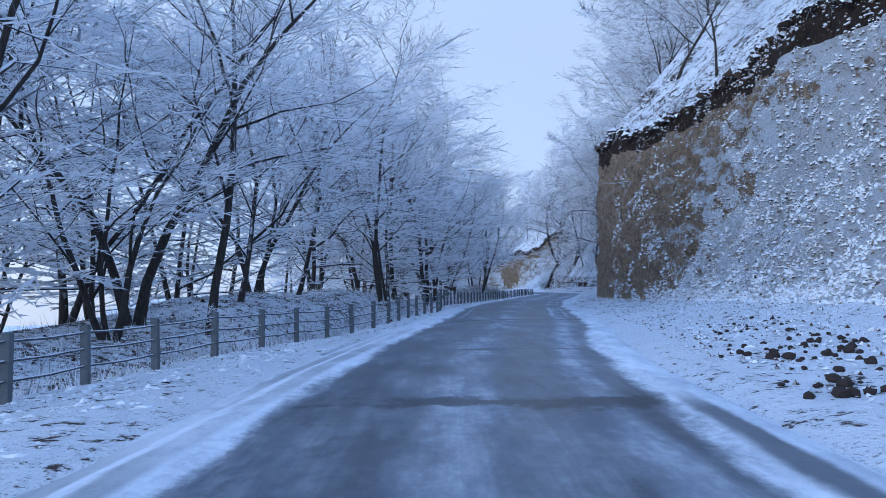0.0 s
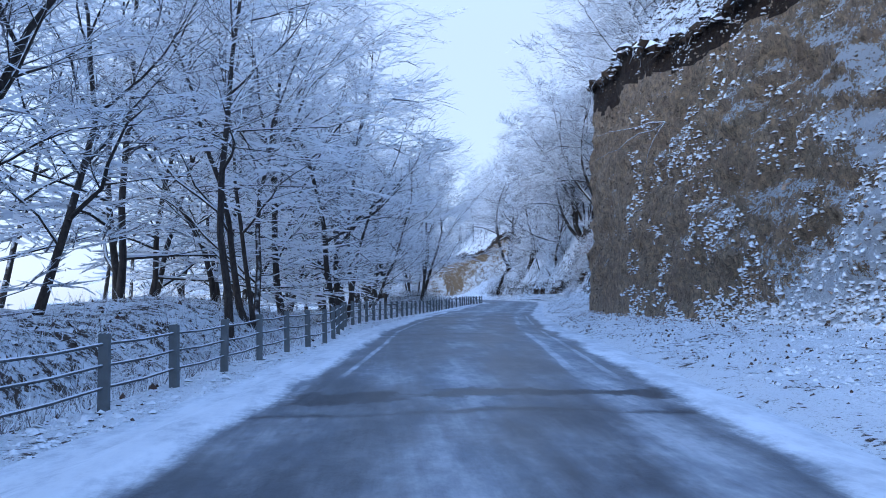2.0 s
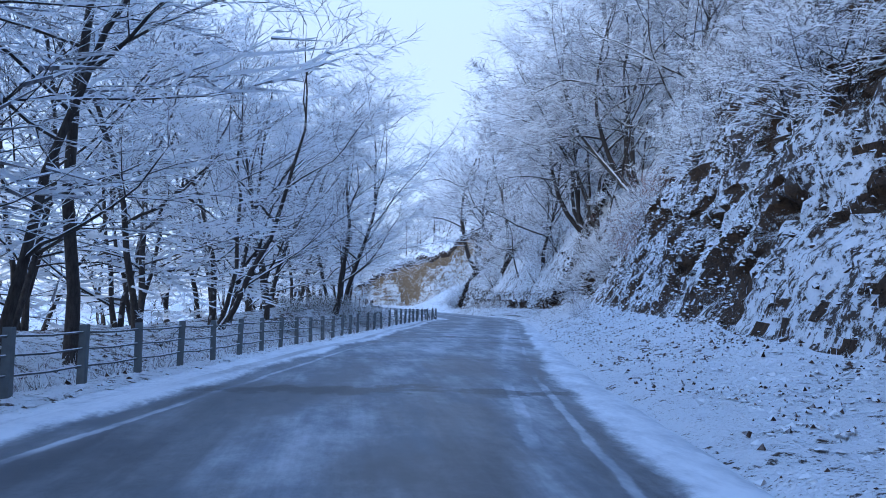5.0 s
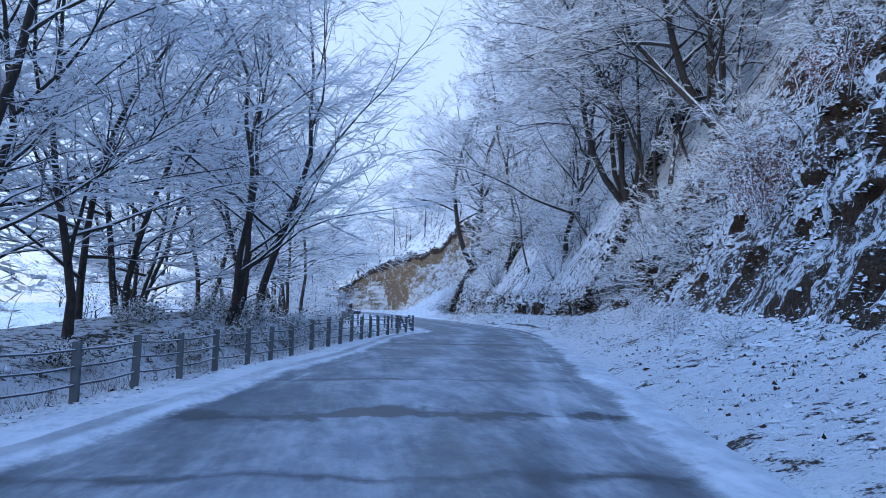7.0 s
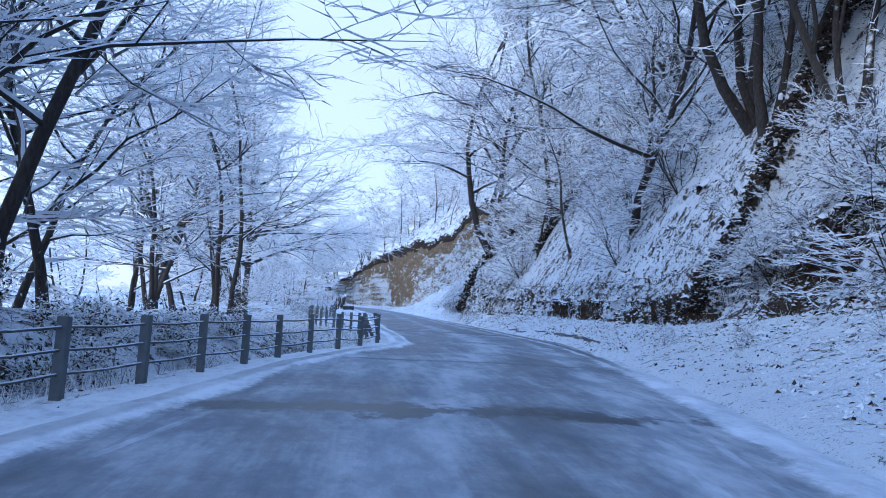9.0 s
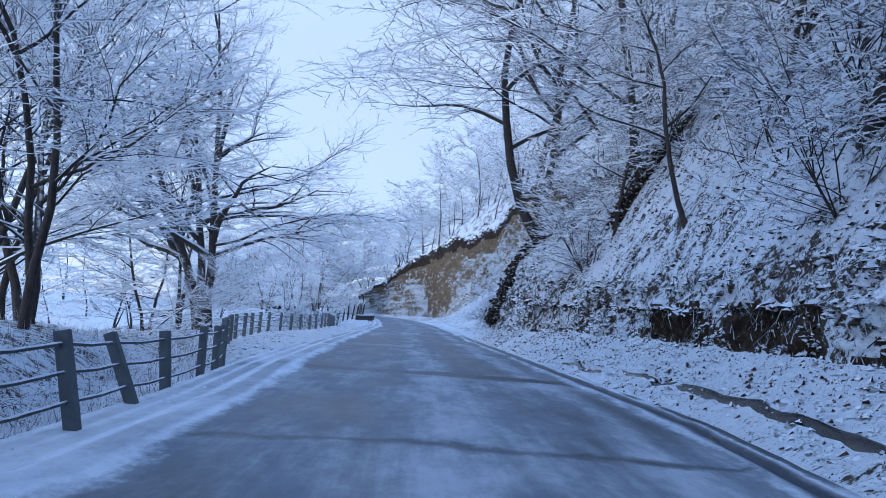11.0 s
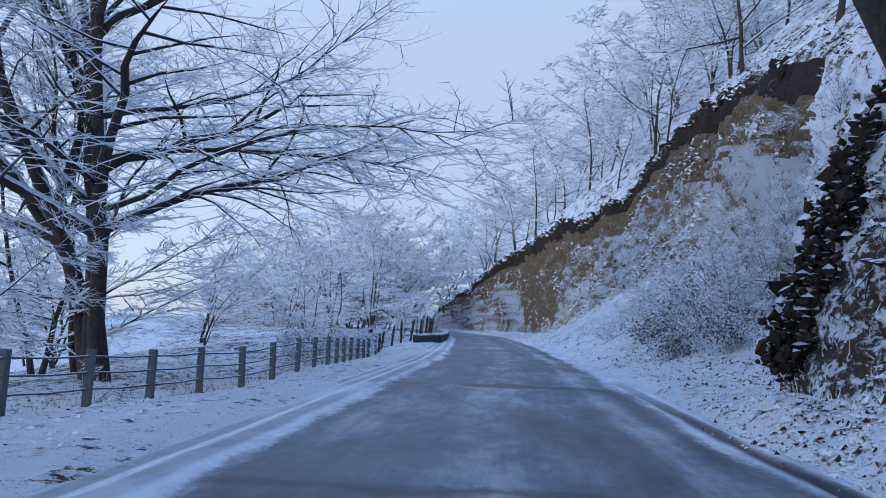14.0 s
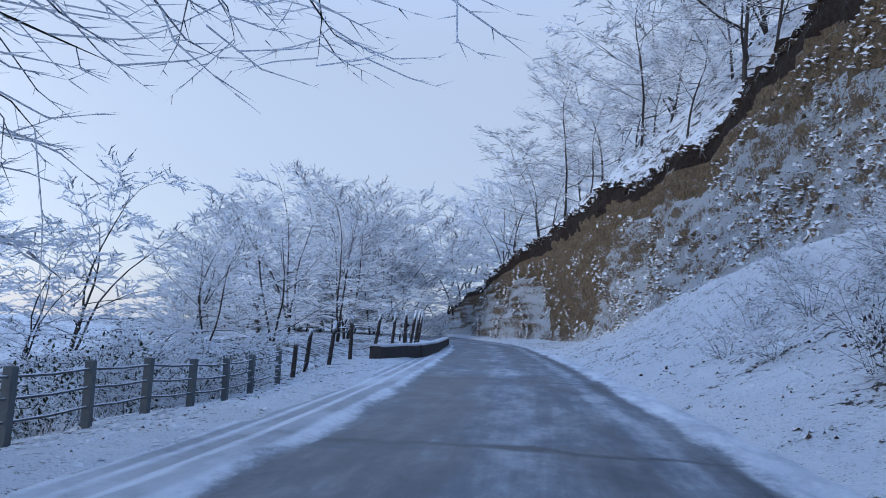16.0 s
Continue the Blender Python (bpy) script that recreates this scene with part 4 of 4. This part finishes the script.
cover("bank_clods", scatter(9000, 54.5, 148, FOOT - 3, RIM, 20, 1.3, 1.0, 0.3, 0.0) + scatter(5000, 54.5, 148, RIM, RIM + 6, 21, 1.0, 1.0, 0.3, 0.0), 0.025, 0.085, 1.0, M_TURF, "dark clods of earth in the snow of the bank", 9)
cover("bank_leaves", scatter(3000, 80, 108, FOOT - 6, FOOT, 54, 0.9, 0.5, 0.3, 0.1) + scatter(12000, 66, 109, FOOT, RIM - 8, 52, 1.3, 1.0, 0.35, 0.05) + scatter(1800, 109, 145, FOOT, RIM + 8, 53, 1.3, 1.0, 0.35, 0.08), 0.03, 0.10, 0.7, M_LEAF, "dark trailing leaves half under snow on the bank", 17, False, True)
cover("bank_snow", scatter(3000, 54.5, 104, FOOT, RIM, 10, 1.6, 1.0, 0.2, 0.0), 0.03, 0.12, 0.75, M_DARKCLUMP, "snow and roots on the earth bank", 6, True)
cover("far_cliff_snow", [p for p in scatter(12000, 162, 238, FOOT, RIM - 14, 11, 2.4, 1.15, 0.15, 0.05) if not 201 < p[1] < 220 or noise.noise(Vector(p) / 0.8) > 0.2], 0.03, 0.14, 0.75, M_OCHRE_CLUMP, "clumps of snow caught on the ochre cliff", 7, True)


def grass(name, places, low, high, mat, label, seed):
    """Thin blades and stalks, each a spike of three faces."""
    r = np.random.RandomState(seed)
    c = np.array(places)
    n = len(c)
    tall = (low + (high - low) * r.rand(n) ** 1.6)[:, None]
    a = r.rand(n, 1) * 6.283 + np.array([[0, 2.094, 4.189]])
    w = 0.006 + 0.006 * r.rand(n, 1)
    base = c[:, None] + np.stack([np.cos(a) * w, np.sin(a) * w, np.full((n, 3), -0.03)], -1)
    tip = c + np.concatenate([r.normal(0, 0.45, (n, 2)) * tall, tall], 1)
    v = np.concatenate([base, tip[:, None]], 1).reshape(-1, 3)
    f = (np.array([(0, 1, 3), (1, 2, 3), (2, 0, 3)])[None] + 4 * np.arange(n)[:, None, None]).reshape(-1, 3)
    tagged(new(name, mesh(name, v.tolist(), f.tolist(), [mat], smooth=False)), label, "grass", kind="stuff")


LEFT = len(LEFT_STEPS)
grass("ditch_grass", scatter(15000, 4, 128, LEFT - 7, LEFT - 1, 31, 1.2, 0.8) + scatter(5000, 16, 66, LEFT - 10, LEFT - 1, 35, 1.2) + scatter(4000, 128, 178, LEFT - 9, LEFT - 1, 36, 1.2), 0.12, 0.55, M_FROST, "frosted dead grass and stalks in the ditch", 31)
grass("bank_grass", scatter(7000, 54.5, 146, FOOT - 2, RIM + 4, 32, 1.4) + scatter(2500, 150, 215, FOOT - 6, FOOT + 4, 33, 1.4), 0.06, 0.22, M_FROST, "frosted stalks and hanging roots on the bank", 32)
grass("rim_grass", scatter(5000, 16, 54, RIM - 1, RIM + 3, 34, 1.0), 0.1, 0.4, M_FROST, "frosted grass on the cliff top", 34)


# ---------------------------------------------------------------- fence
def fence(name, ys, label, lean={}):
    ob = thing(name, label, "fence")
    post = from_bm("post", box(0.125, 0.125, 1.19, 0.012, -0.25), [M_POST])
    tops = []
    for y in ys:
        x = FENCE(y, 1)
        z = land(x, y)
        p = part("post", post, ob)
        m = pose(x, y, z, *lean.get(y, (rng.uniform(-1.5, 1.5), rng.uniform(-1.5, 1.5))), rng.uniform(-8, 8))
        p.matrix_world = m
        tops.append(m)
    for a, b in zip(tops, tops[1:]):
        for h in (0.82, 0.56, 0.29):
            w = Wood()
            p, q = a @ Vector((0, 0, h)), b @ Vector((0, 0, h))
            w.tube([p, p.lerp(q, 0.5) - Vector((0, 0, 0.02)), q, q + (q - p).normalized() * 0.04], [0.02, 0.02, 0.02, 0.0], 6)
            part("rail", mesh("rail", w.v, w.f, [M_WIRE]), ob)
    return ob


posts = [8.2, 10.2, 12.2, 14.2, 16.3, 18.35, 20.8, 22.5, 24.0] + [26.4, 28.6, 30.8, 33.0, 35.0, 36.9, 38.7, 40.45, 42.1, 44.05, 45.9, 47.6] + [49.5 + 1.95 * k for k in range(19)]
posts += [86.6, 88.2, 90.0, 91.7, 93.0, 94.3] + [96.0 + 1.85 * k for k in range(7)] + [109.0, 111.0, 112.9, 114.8, 116.6, 118.7, 120.4, 122.4, 124.2, 126.0, 127.8, 129.6, 131.5]
posts += [133.3, 135.1, 137.0, 138.8, 140.7, 143.2, 145.0, 146.7, 148.4] + [150.2 + 1.94 * k for k in range(12)]
fence("fence", posts, "grey post and rail roadside fence in the snow", {112.9: (2, -11), 114.8: (-3, -24), 116.6: (0, -6), 118.7: (1, 0)})


def stake_fence():
    """Taller wooden stakes with wires, round the bend."""
    ob = thing("stake_fence", "leaning wooden stakes with snowy wires behind a low wall", "fence")
    at = [(9.1, 173.3), (8.95, 175.0), (9.25, 176.7), (9.5, 178.6), (9.6, 182.2), (9.9, 184.4), (10.1, 186.4), (10.1, 188.2), (10.0, 190.2), (9.8, 192.6), (9.5, 195), (9.1, 197.3), (8.6, 199.6), (8.0, 201.8), (7.3, 204), (6.5, 206), (5.6, 208)]
    tops = []
    for k, (x, y) in enumerate(at):
        w = Wood()
        h = min(1.25 + 0.11 * k, 1.95)
        w.tube([Vector((0, 0, -0.3)), Vector((0.01, 0, h * 0.5)), Vector((0, 0.01, h)), Vector((0, 0, h + 0.02))], [0.075, 0.07, 0.062, 0], 8)
        p = part("stake", mesh("stake", w.v, w.f, [M_BARK]), ob)
        p.matrix_world = pose(x, y, land(x, y), rng.uniform(-4, 4), rng.uniform(-4, 9), 0)
        tops.append((p.matrix_world.copy(), h))
    for (a, ha), (b, hb) in zip(tops, tops[1:]):
        for s in (0.95, 0.7, 0.45, 0.22):
            w = Wood()
            p, q = a @ Vector((0, 0, ha * s)), b @ Vector((0, 0, hb * s))
            w.tube([p, p.lerp(q, 0.5) - Vector((0, 0, 0.03)), q, q + (q - p) * 0.01], [0.012, 0.012, 0.012, 0], 4)
            part("wire", mesh("wire", w.v, w.f, [M_WIRE]), ob)


stake_fence()


def low_wall(a, b, high):
    """One weathered block of the low wall, with snow along its top."""
    a, b = Vector(a), Vector(b)
    n, long = 14, (b - a).length
    ob = thing("wall_block", "long low dark weathered wall block capped with snow", "wall block", "low wall blocks")
    for name, mat, z0, z1, wide in (("block", M_BLOCK, -0.15, high, 0.2), ("snow_cap", M_SNOW, high - 0.02, high + 0.07, 0.19)):
        v, f = [], []
        for i in range(n + 1):
            c = a.lerp(b, i / n)
            for dx, z in ((-wide, z0), (-wide, z1 - 0.03), (-wide * 0.8, z1), (wide * 0.8, z1), (wide, z1 - 0.03), (wide, z0)):
                v.append((c.x + dx + wob(c.x, c.y, z, 0.5, 0.02), c.y, z + wob(c.x, c.y, dx, 0.6, 0.025)))
        f = [(i * 6 + k, i * 6 + k + 1, i * 6 + k + 7, i * 6 + k + 6) for i in range(n) for k in range(5)]
        f += [tuple(range(5, -1, -1)), tuple(n * 6 + k for k in range(6))]
        part(name, mesh(name, v, f, [mat], smooth=False), ob)


low_wall((10.45, 178.4, 0), (11.25, 182.5, 0), 0.5)
low_wall((11.3, 182.8, 0), (11.2, 189.5, 0), 0.5)
low_wall((11.15, 189.8, 0), (10.2, 203, 0), 0.5)


# ---------------------------------------------------------------- brambles, stones, cornice
def bramble(x, y, wide, high, leaves, mat, seed, label="dark leafy bramble bush dusted with snow behind the fence"):
    """A mound of arching stems with leaves, white on top."""
    r = random.Random(seed)
    ob = thing("bramble", label, "bush", "brambles")
    ob.location = (x, y, land(x, y) - 0.05)
    stems, v, f = Wood(), [], []
    for k in range(26):
        a = r.uniform(0, 6.28)
        st = wander(r, (r.uniform(-0.4, 0.4) * wide, r.uniform(-0.4, 0.4) * wide, 0), (math.cos(a) * 0.5, math.sin(a) * 0.5, 1.2), high * r.uniform(0.7, 1.35), 5, 0.15, -0.14)
        stems.tube(st, [0.014, 0.013, 0.012, 0.01, 0.008, 0], 3)
        for _ in range(leaves // 26):
            p, d = along(st, r.uniform(0.15, 0.99))
            p = p + Vector((r.gauss(0, 0.12), r.gauss(0, 0.12), r.gauss(0, 0.1)))
            u = Vector((r.gauss(0, 1), r.gauss(0, 1), r.gauss(-0.2, 0.6))).normalized() * r.uniform(0.03, 0.065)
            w = u.cross(Vector((r.gauss(0, 0.4), r.gauss(0, 0.4), 1))).normalized() * u.length * 0.45
            n = u.cross(w).normalized() * u.length * 0.15
            i = len(v)
            v += [tuple(p - u), tuple(p + w + n), tuple(p + u), tuple(p - w + n)]
            f += [(i, i + 1, i + 2), (i, i + 2, i + 3)]
    tagged(part("stem", mesh("stem", stems.v, stems.f, [M_FROST]), ob), kind="stuff")
    tagged(part("leaf", mesh("leaf", v, f, [mat], smooth=False), ob), kind="stuff")


for k, (x, y, w, h) in enumerate(((8.0, 163, 1.2, 1.1), (7.6, 165.3, 1.4, 1.8), (7.0, 167, 1.6, 2.4), (7.6, 168.6, 1.4, 1.9), (7.5, 171, 1.5, 1.7), (7.5, 173.5, 1.4, 1.5), (5.8, 169, 1.6, 2.1), (5.5, 100, 1.8, 1.2), (6.8, 103, 1.6, 1.0), (4.2, 98, 1.8, 1.2), (7.8, 106, 1.4, 1.0), (8.4, 110, 1.4, 1.0), (10, 113.5, 1.2, 0.8), (2.4, 95, 1.6, 0.9), (4.0, 104, 1.8, 1.0), (5.6, 96, 1.6, 1.0), (4.4, 92.5, 1.5, 0.9), (7.4, 100.5, 1.4, 0.9), (3.0, 88, 1.5, 0.8))):
    bramble(x, y, w, h, 2200, M_LEAF, 100 + k)
for k, (x, y, h) in enumerate(((20.9, 88, 2.2), (21.8, 90, 2.4), (22.6, 91.5, 2.0), (21.4, 86.5, 2.0))):
    bramble(x, y, 1.9, h, 2000, M_REDLEAF, 200 + k, "shrub with withered reddish leaves on the snowy hillside")

for k, (x, y, w, h) in enumerate(((21.4, 159, 1.6, 1.3), (22.6, 158, 1.7, 1.6), (21.0, 162, 1.4, 1.1), (22.8, 161, 1.7, 1.7), (20.9, 156.5, 1.3, 1.0), (22.2, 155.2, 1.6, 1.4), (23.6, 159.5, 1.6, 1.8))):
    bramble(x, y, w, h, 1600, M_THICKET, 300 + k, "dark tangle of leafy brushwood flecked with snow")

for k in range(110):                 # stones fallen from the cliff
    y = rng.uniform(7.0, 13.5) if k < 75 else rng.uniform(12, 20)
    x = EDGES(y, 2) + rng.uniform(1.3, 3.8) + (0.12 * (y - 9) if y > 9 else 0)
    bm = bmesh.new()
    bmesh.ops.create_icosphere(bm, subdivisions=2, radius=1)
    size = rng.uniform(0.025, 0.06) if k > 26 else rng.uniform(0.06, 0.105)
    for vert in bm.verts:
        vert.co *= size * (1 + 0.5 * noise.noise(vert.co * 1.4 + Vector((k * 7, 0, 0))))
        vert.co.z *= 0.8
    ob = new("stone", from_bm("stone", bm, [M_ROCK]))
    ob.location = (x, y, land(x, y) + size * 0.4)
    tagged(ob, "rough brown stone lying in the snow below the cliff", "stone", "fallen stones")


def lip(y, up):
    """Edge of the right-hand cut, a part of the way up."""
    fx, fz, tx, tz, _ = rim(y)
    return fx + (tx - fx) * up ** 0.75, fz + (tz - fz) * up


def cornice(y0, y1, count, label, drop, out, low, high, seed, up=1.0):
    """Ragged tufts of snowy turf overhanging a cliff's rim, with roots hanging from them."""
    r = random.Random(seed)
    ob = thing("turf_overhang", label, "turf edge")
    places = []
    for _ in range(count):
        y = r.uniform(y0, y1)
        x, z = lip(y, up)
        d = r.random()
        hang = 0.5 + 0.9 * max(-0.4, noise.noise(Vector((y * 0.45, 3, seed))))
        places.append((x - out * hang * d + 0.35 * (1 - d), y, z + 0.05 - drop * hang * d * r.uniform(0.2, 1.0)))
    v, f = lumps(places, low, high, 0.75, seed, True)
    tagged(part("turf", mesh("turf", v, f, [M_TURF], smooth=False), ob), kind="stuff")
    w = Wood()
    for _ in range(int((y1 - y0) * 6)):
        y = r.uniform(y0, y1)
        x, z = lip(y, up)
        p = Vector((x - out * r.uniform(0.1, 0.7), y, z - drop * 0.15))
        w.tube(wander(r, p, (r.gauss(-0.2, 0.3), r.gauss(0, 0.4), -1), r.uniform(0.3, 1.4), 4, 0.25, -0.05), [0.014, 0.012, 0.009, 0.006, 0], 3)
    tagged(part("root", mesh("root", w.v, w.f, [M_BARK]), ob), kind="stuff")


cornice(16, 54.3, 1300, "overhanging snowy turf with roots along the cliff top", 0.9, 0.75, 0.07, 0.3, 61)
cornice(164, 240, 1900, "dark turf rim under snow along the ochre cliff top", 1.1, 0.3, 0.08, 0.32, 62)
cornice(98, 143.5, 900, "dark turf lip with hanging roots above the bank", 0.35, 0.22, 0.05, 0.17, 63, 0.52)


def wet_ditch(stretches):
    """Dark melt water lying in the snow beside the road: thin ragged sheets that follow the ground."""
    ob = thing("wet_ditch", "dark wet mud and melt water in the snowy ditch", "ditch")
    for y0, y1, off, wide in stretches:
        v, n = [], 24
        for i in range(n + 1):
            s = i / n
            y = y0 + (y1 - y0) * s
            x = EDGES(y, 2) + off + 0.16 * noise.noise(Vector((y * 0.7, off, 0)))
            half = 0.5 * wide * math.sin(math.pi * min(1, s + 0.02)) ** 0.6 * (0.75 + 0.5 * noise.noise(Vector((y * 1.6, off, 3)))) + 0.01
            for side in (-1, -0.4, 0.4, 1):
                px = x + side * half
                v.append((px, y, land(px, y) + (0.035 if abs(side) < 1 else -0.03)))
        f = [(i * 4 + k, i * 4 + k + 1, i * 4 + k + 5, i * 4 + k + 4) for i in range(n) for k in range(3)]
        part("water", mesh("water", v, f, [M_MUD]), ob)


M_MUD = plain("wet_mud", (0.022, 0.02, 0.02), 0.25, 0.5, 6.0)
wet_ditch(((111.5, 121.8, 1.15, 0.42), (113.0, 116.5, 0.45, 0.24), (122.5, 126.0, 0.9, 0.15)))


def bare_roots(at, ends):
    """Thin snowy roots standing out of the cliff's face."""
    ob = thing("exposed_root", "pale snowy roots sticking out of the cliff face", "root")
    r = random.Random(9)
    for k, end in enumerate(ends):
        a, b = Vector(at), Vector(end)
        pts = [a.lerp(b, i / 8) + Vector((-0.25 * math.sin(math.pi * i / 8), r.gauss(0, 0.06), r.gauss(0, 0.07))) for i in range(9)]
        w = Wood()
        w.tube(pts, [0.02 * (1 - i / 9.5) for i in range(9)], 5)
        part("root", mesh("root", w.v, w.f, [M_FROST]), ob)


bare_roots((11.3, 45.2, 7.3), ((10.35, 51.6, 8.1), (10.3, 51.4, 6.7), (10.9, 46.4, 5.2)))


def scarp(line, count, seed, label, deep=1.0):
    """A torn dark edge of earth and roots that climbs a hill, with snow along its top."""
    r = random.Random(seed)
    line = [Vector(p) for p in line]
    ob = thing("torn_edge", label, "turf edge")
    earth, caps = [], []
    for k in range(count):
        s = r.random()
        p, _ = along(line, s)
        thick = deep * (0.25 + 0.5 * s) * (0.6 + 0.9 * max(-0.4, noise.noise(Vector((s * 14, 8, seed * 0.1)))))
        d = r.random()
        earth.append(p + Vector((r.gauss(0, 0.16), -0.15 - 0.25 * r.random() * (1 - d) + r.gauss(0, 0.06), -thick * d + r.gauss(0, 0.1))))
        if k % 7 == 0:
            caps.append(p + Vector((r.gauss(0.05, 0.1), r.uniform(-0.3, 0.5), r.uniform(0.02, 0.12))))
    v, f = lumps([tuple(p) for p in earth], 0.03, 0.12, 1.1, seed + 1, True)
    tagged(part("earth", mesh("earth", v, f, [M_ROOTSOIL], smooth=False), ob), kind="stuff")
    v, f = lumps([tuple(p) for p in caps], 0.05, 0.17, 0.5, seed + 2, True)
    tagged(part("snow_cap", mesh("snow_cap", v, f, [M_SNOWLUMP], smooth=False), ob), kind="stuff")


M_ROOTSOIL = clod("root_soil", (0.035, 0.025, 0.02), -0.25)
scarp(((19.75, 143.9, 1.1), (20.25, 143.9, 2.5), (20.75, 144.0, 3.7), (21.4, 144.0, 4.9), (22.7, 143.9, 6.5), (24.6, 143.8, 8.4), (27.5, 143.6, 11.0)), 4500, 77, "dark torn earth edge climbing the hill's end under snow", 1.3)
scarp(((22.3, 109.3, 1.6), (22.9, 109.3, 2.9), (23.7, 109.3, 4.3), (24.3, 109.2, 6.0), (25.0, 109.1, 7.8), (26.0, 109.0, 9.8), (27.2, 109.0, 12.2), (29.0, 108.8, 14.5)), 4200, 87, "dark torn turf edge with roots climbing the wooded hill", 2.1)
scarp(((23.0, 133.6, 5.0), (23.6, 133.8, 6.0), (24.2, 134.0, 7.1), (25.0, 134.1, 8.4), (26.2, 134.1, 9.8)), 1100, 97, "dark earth lip under the roots of a hillside tree", 1.5)
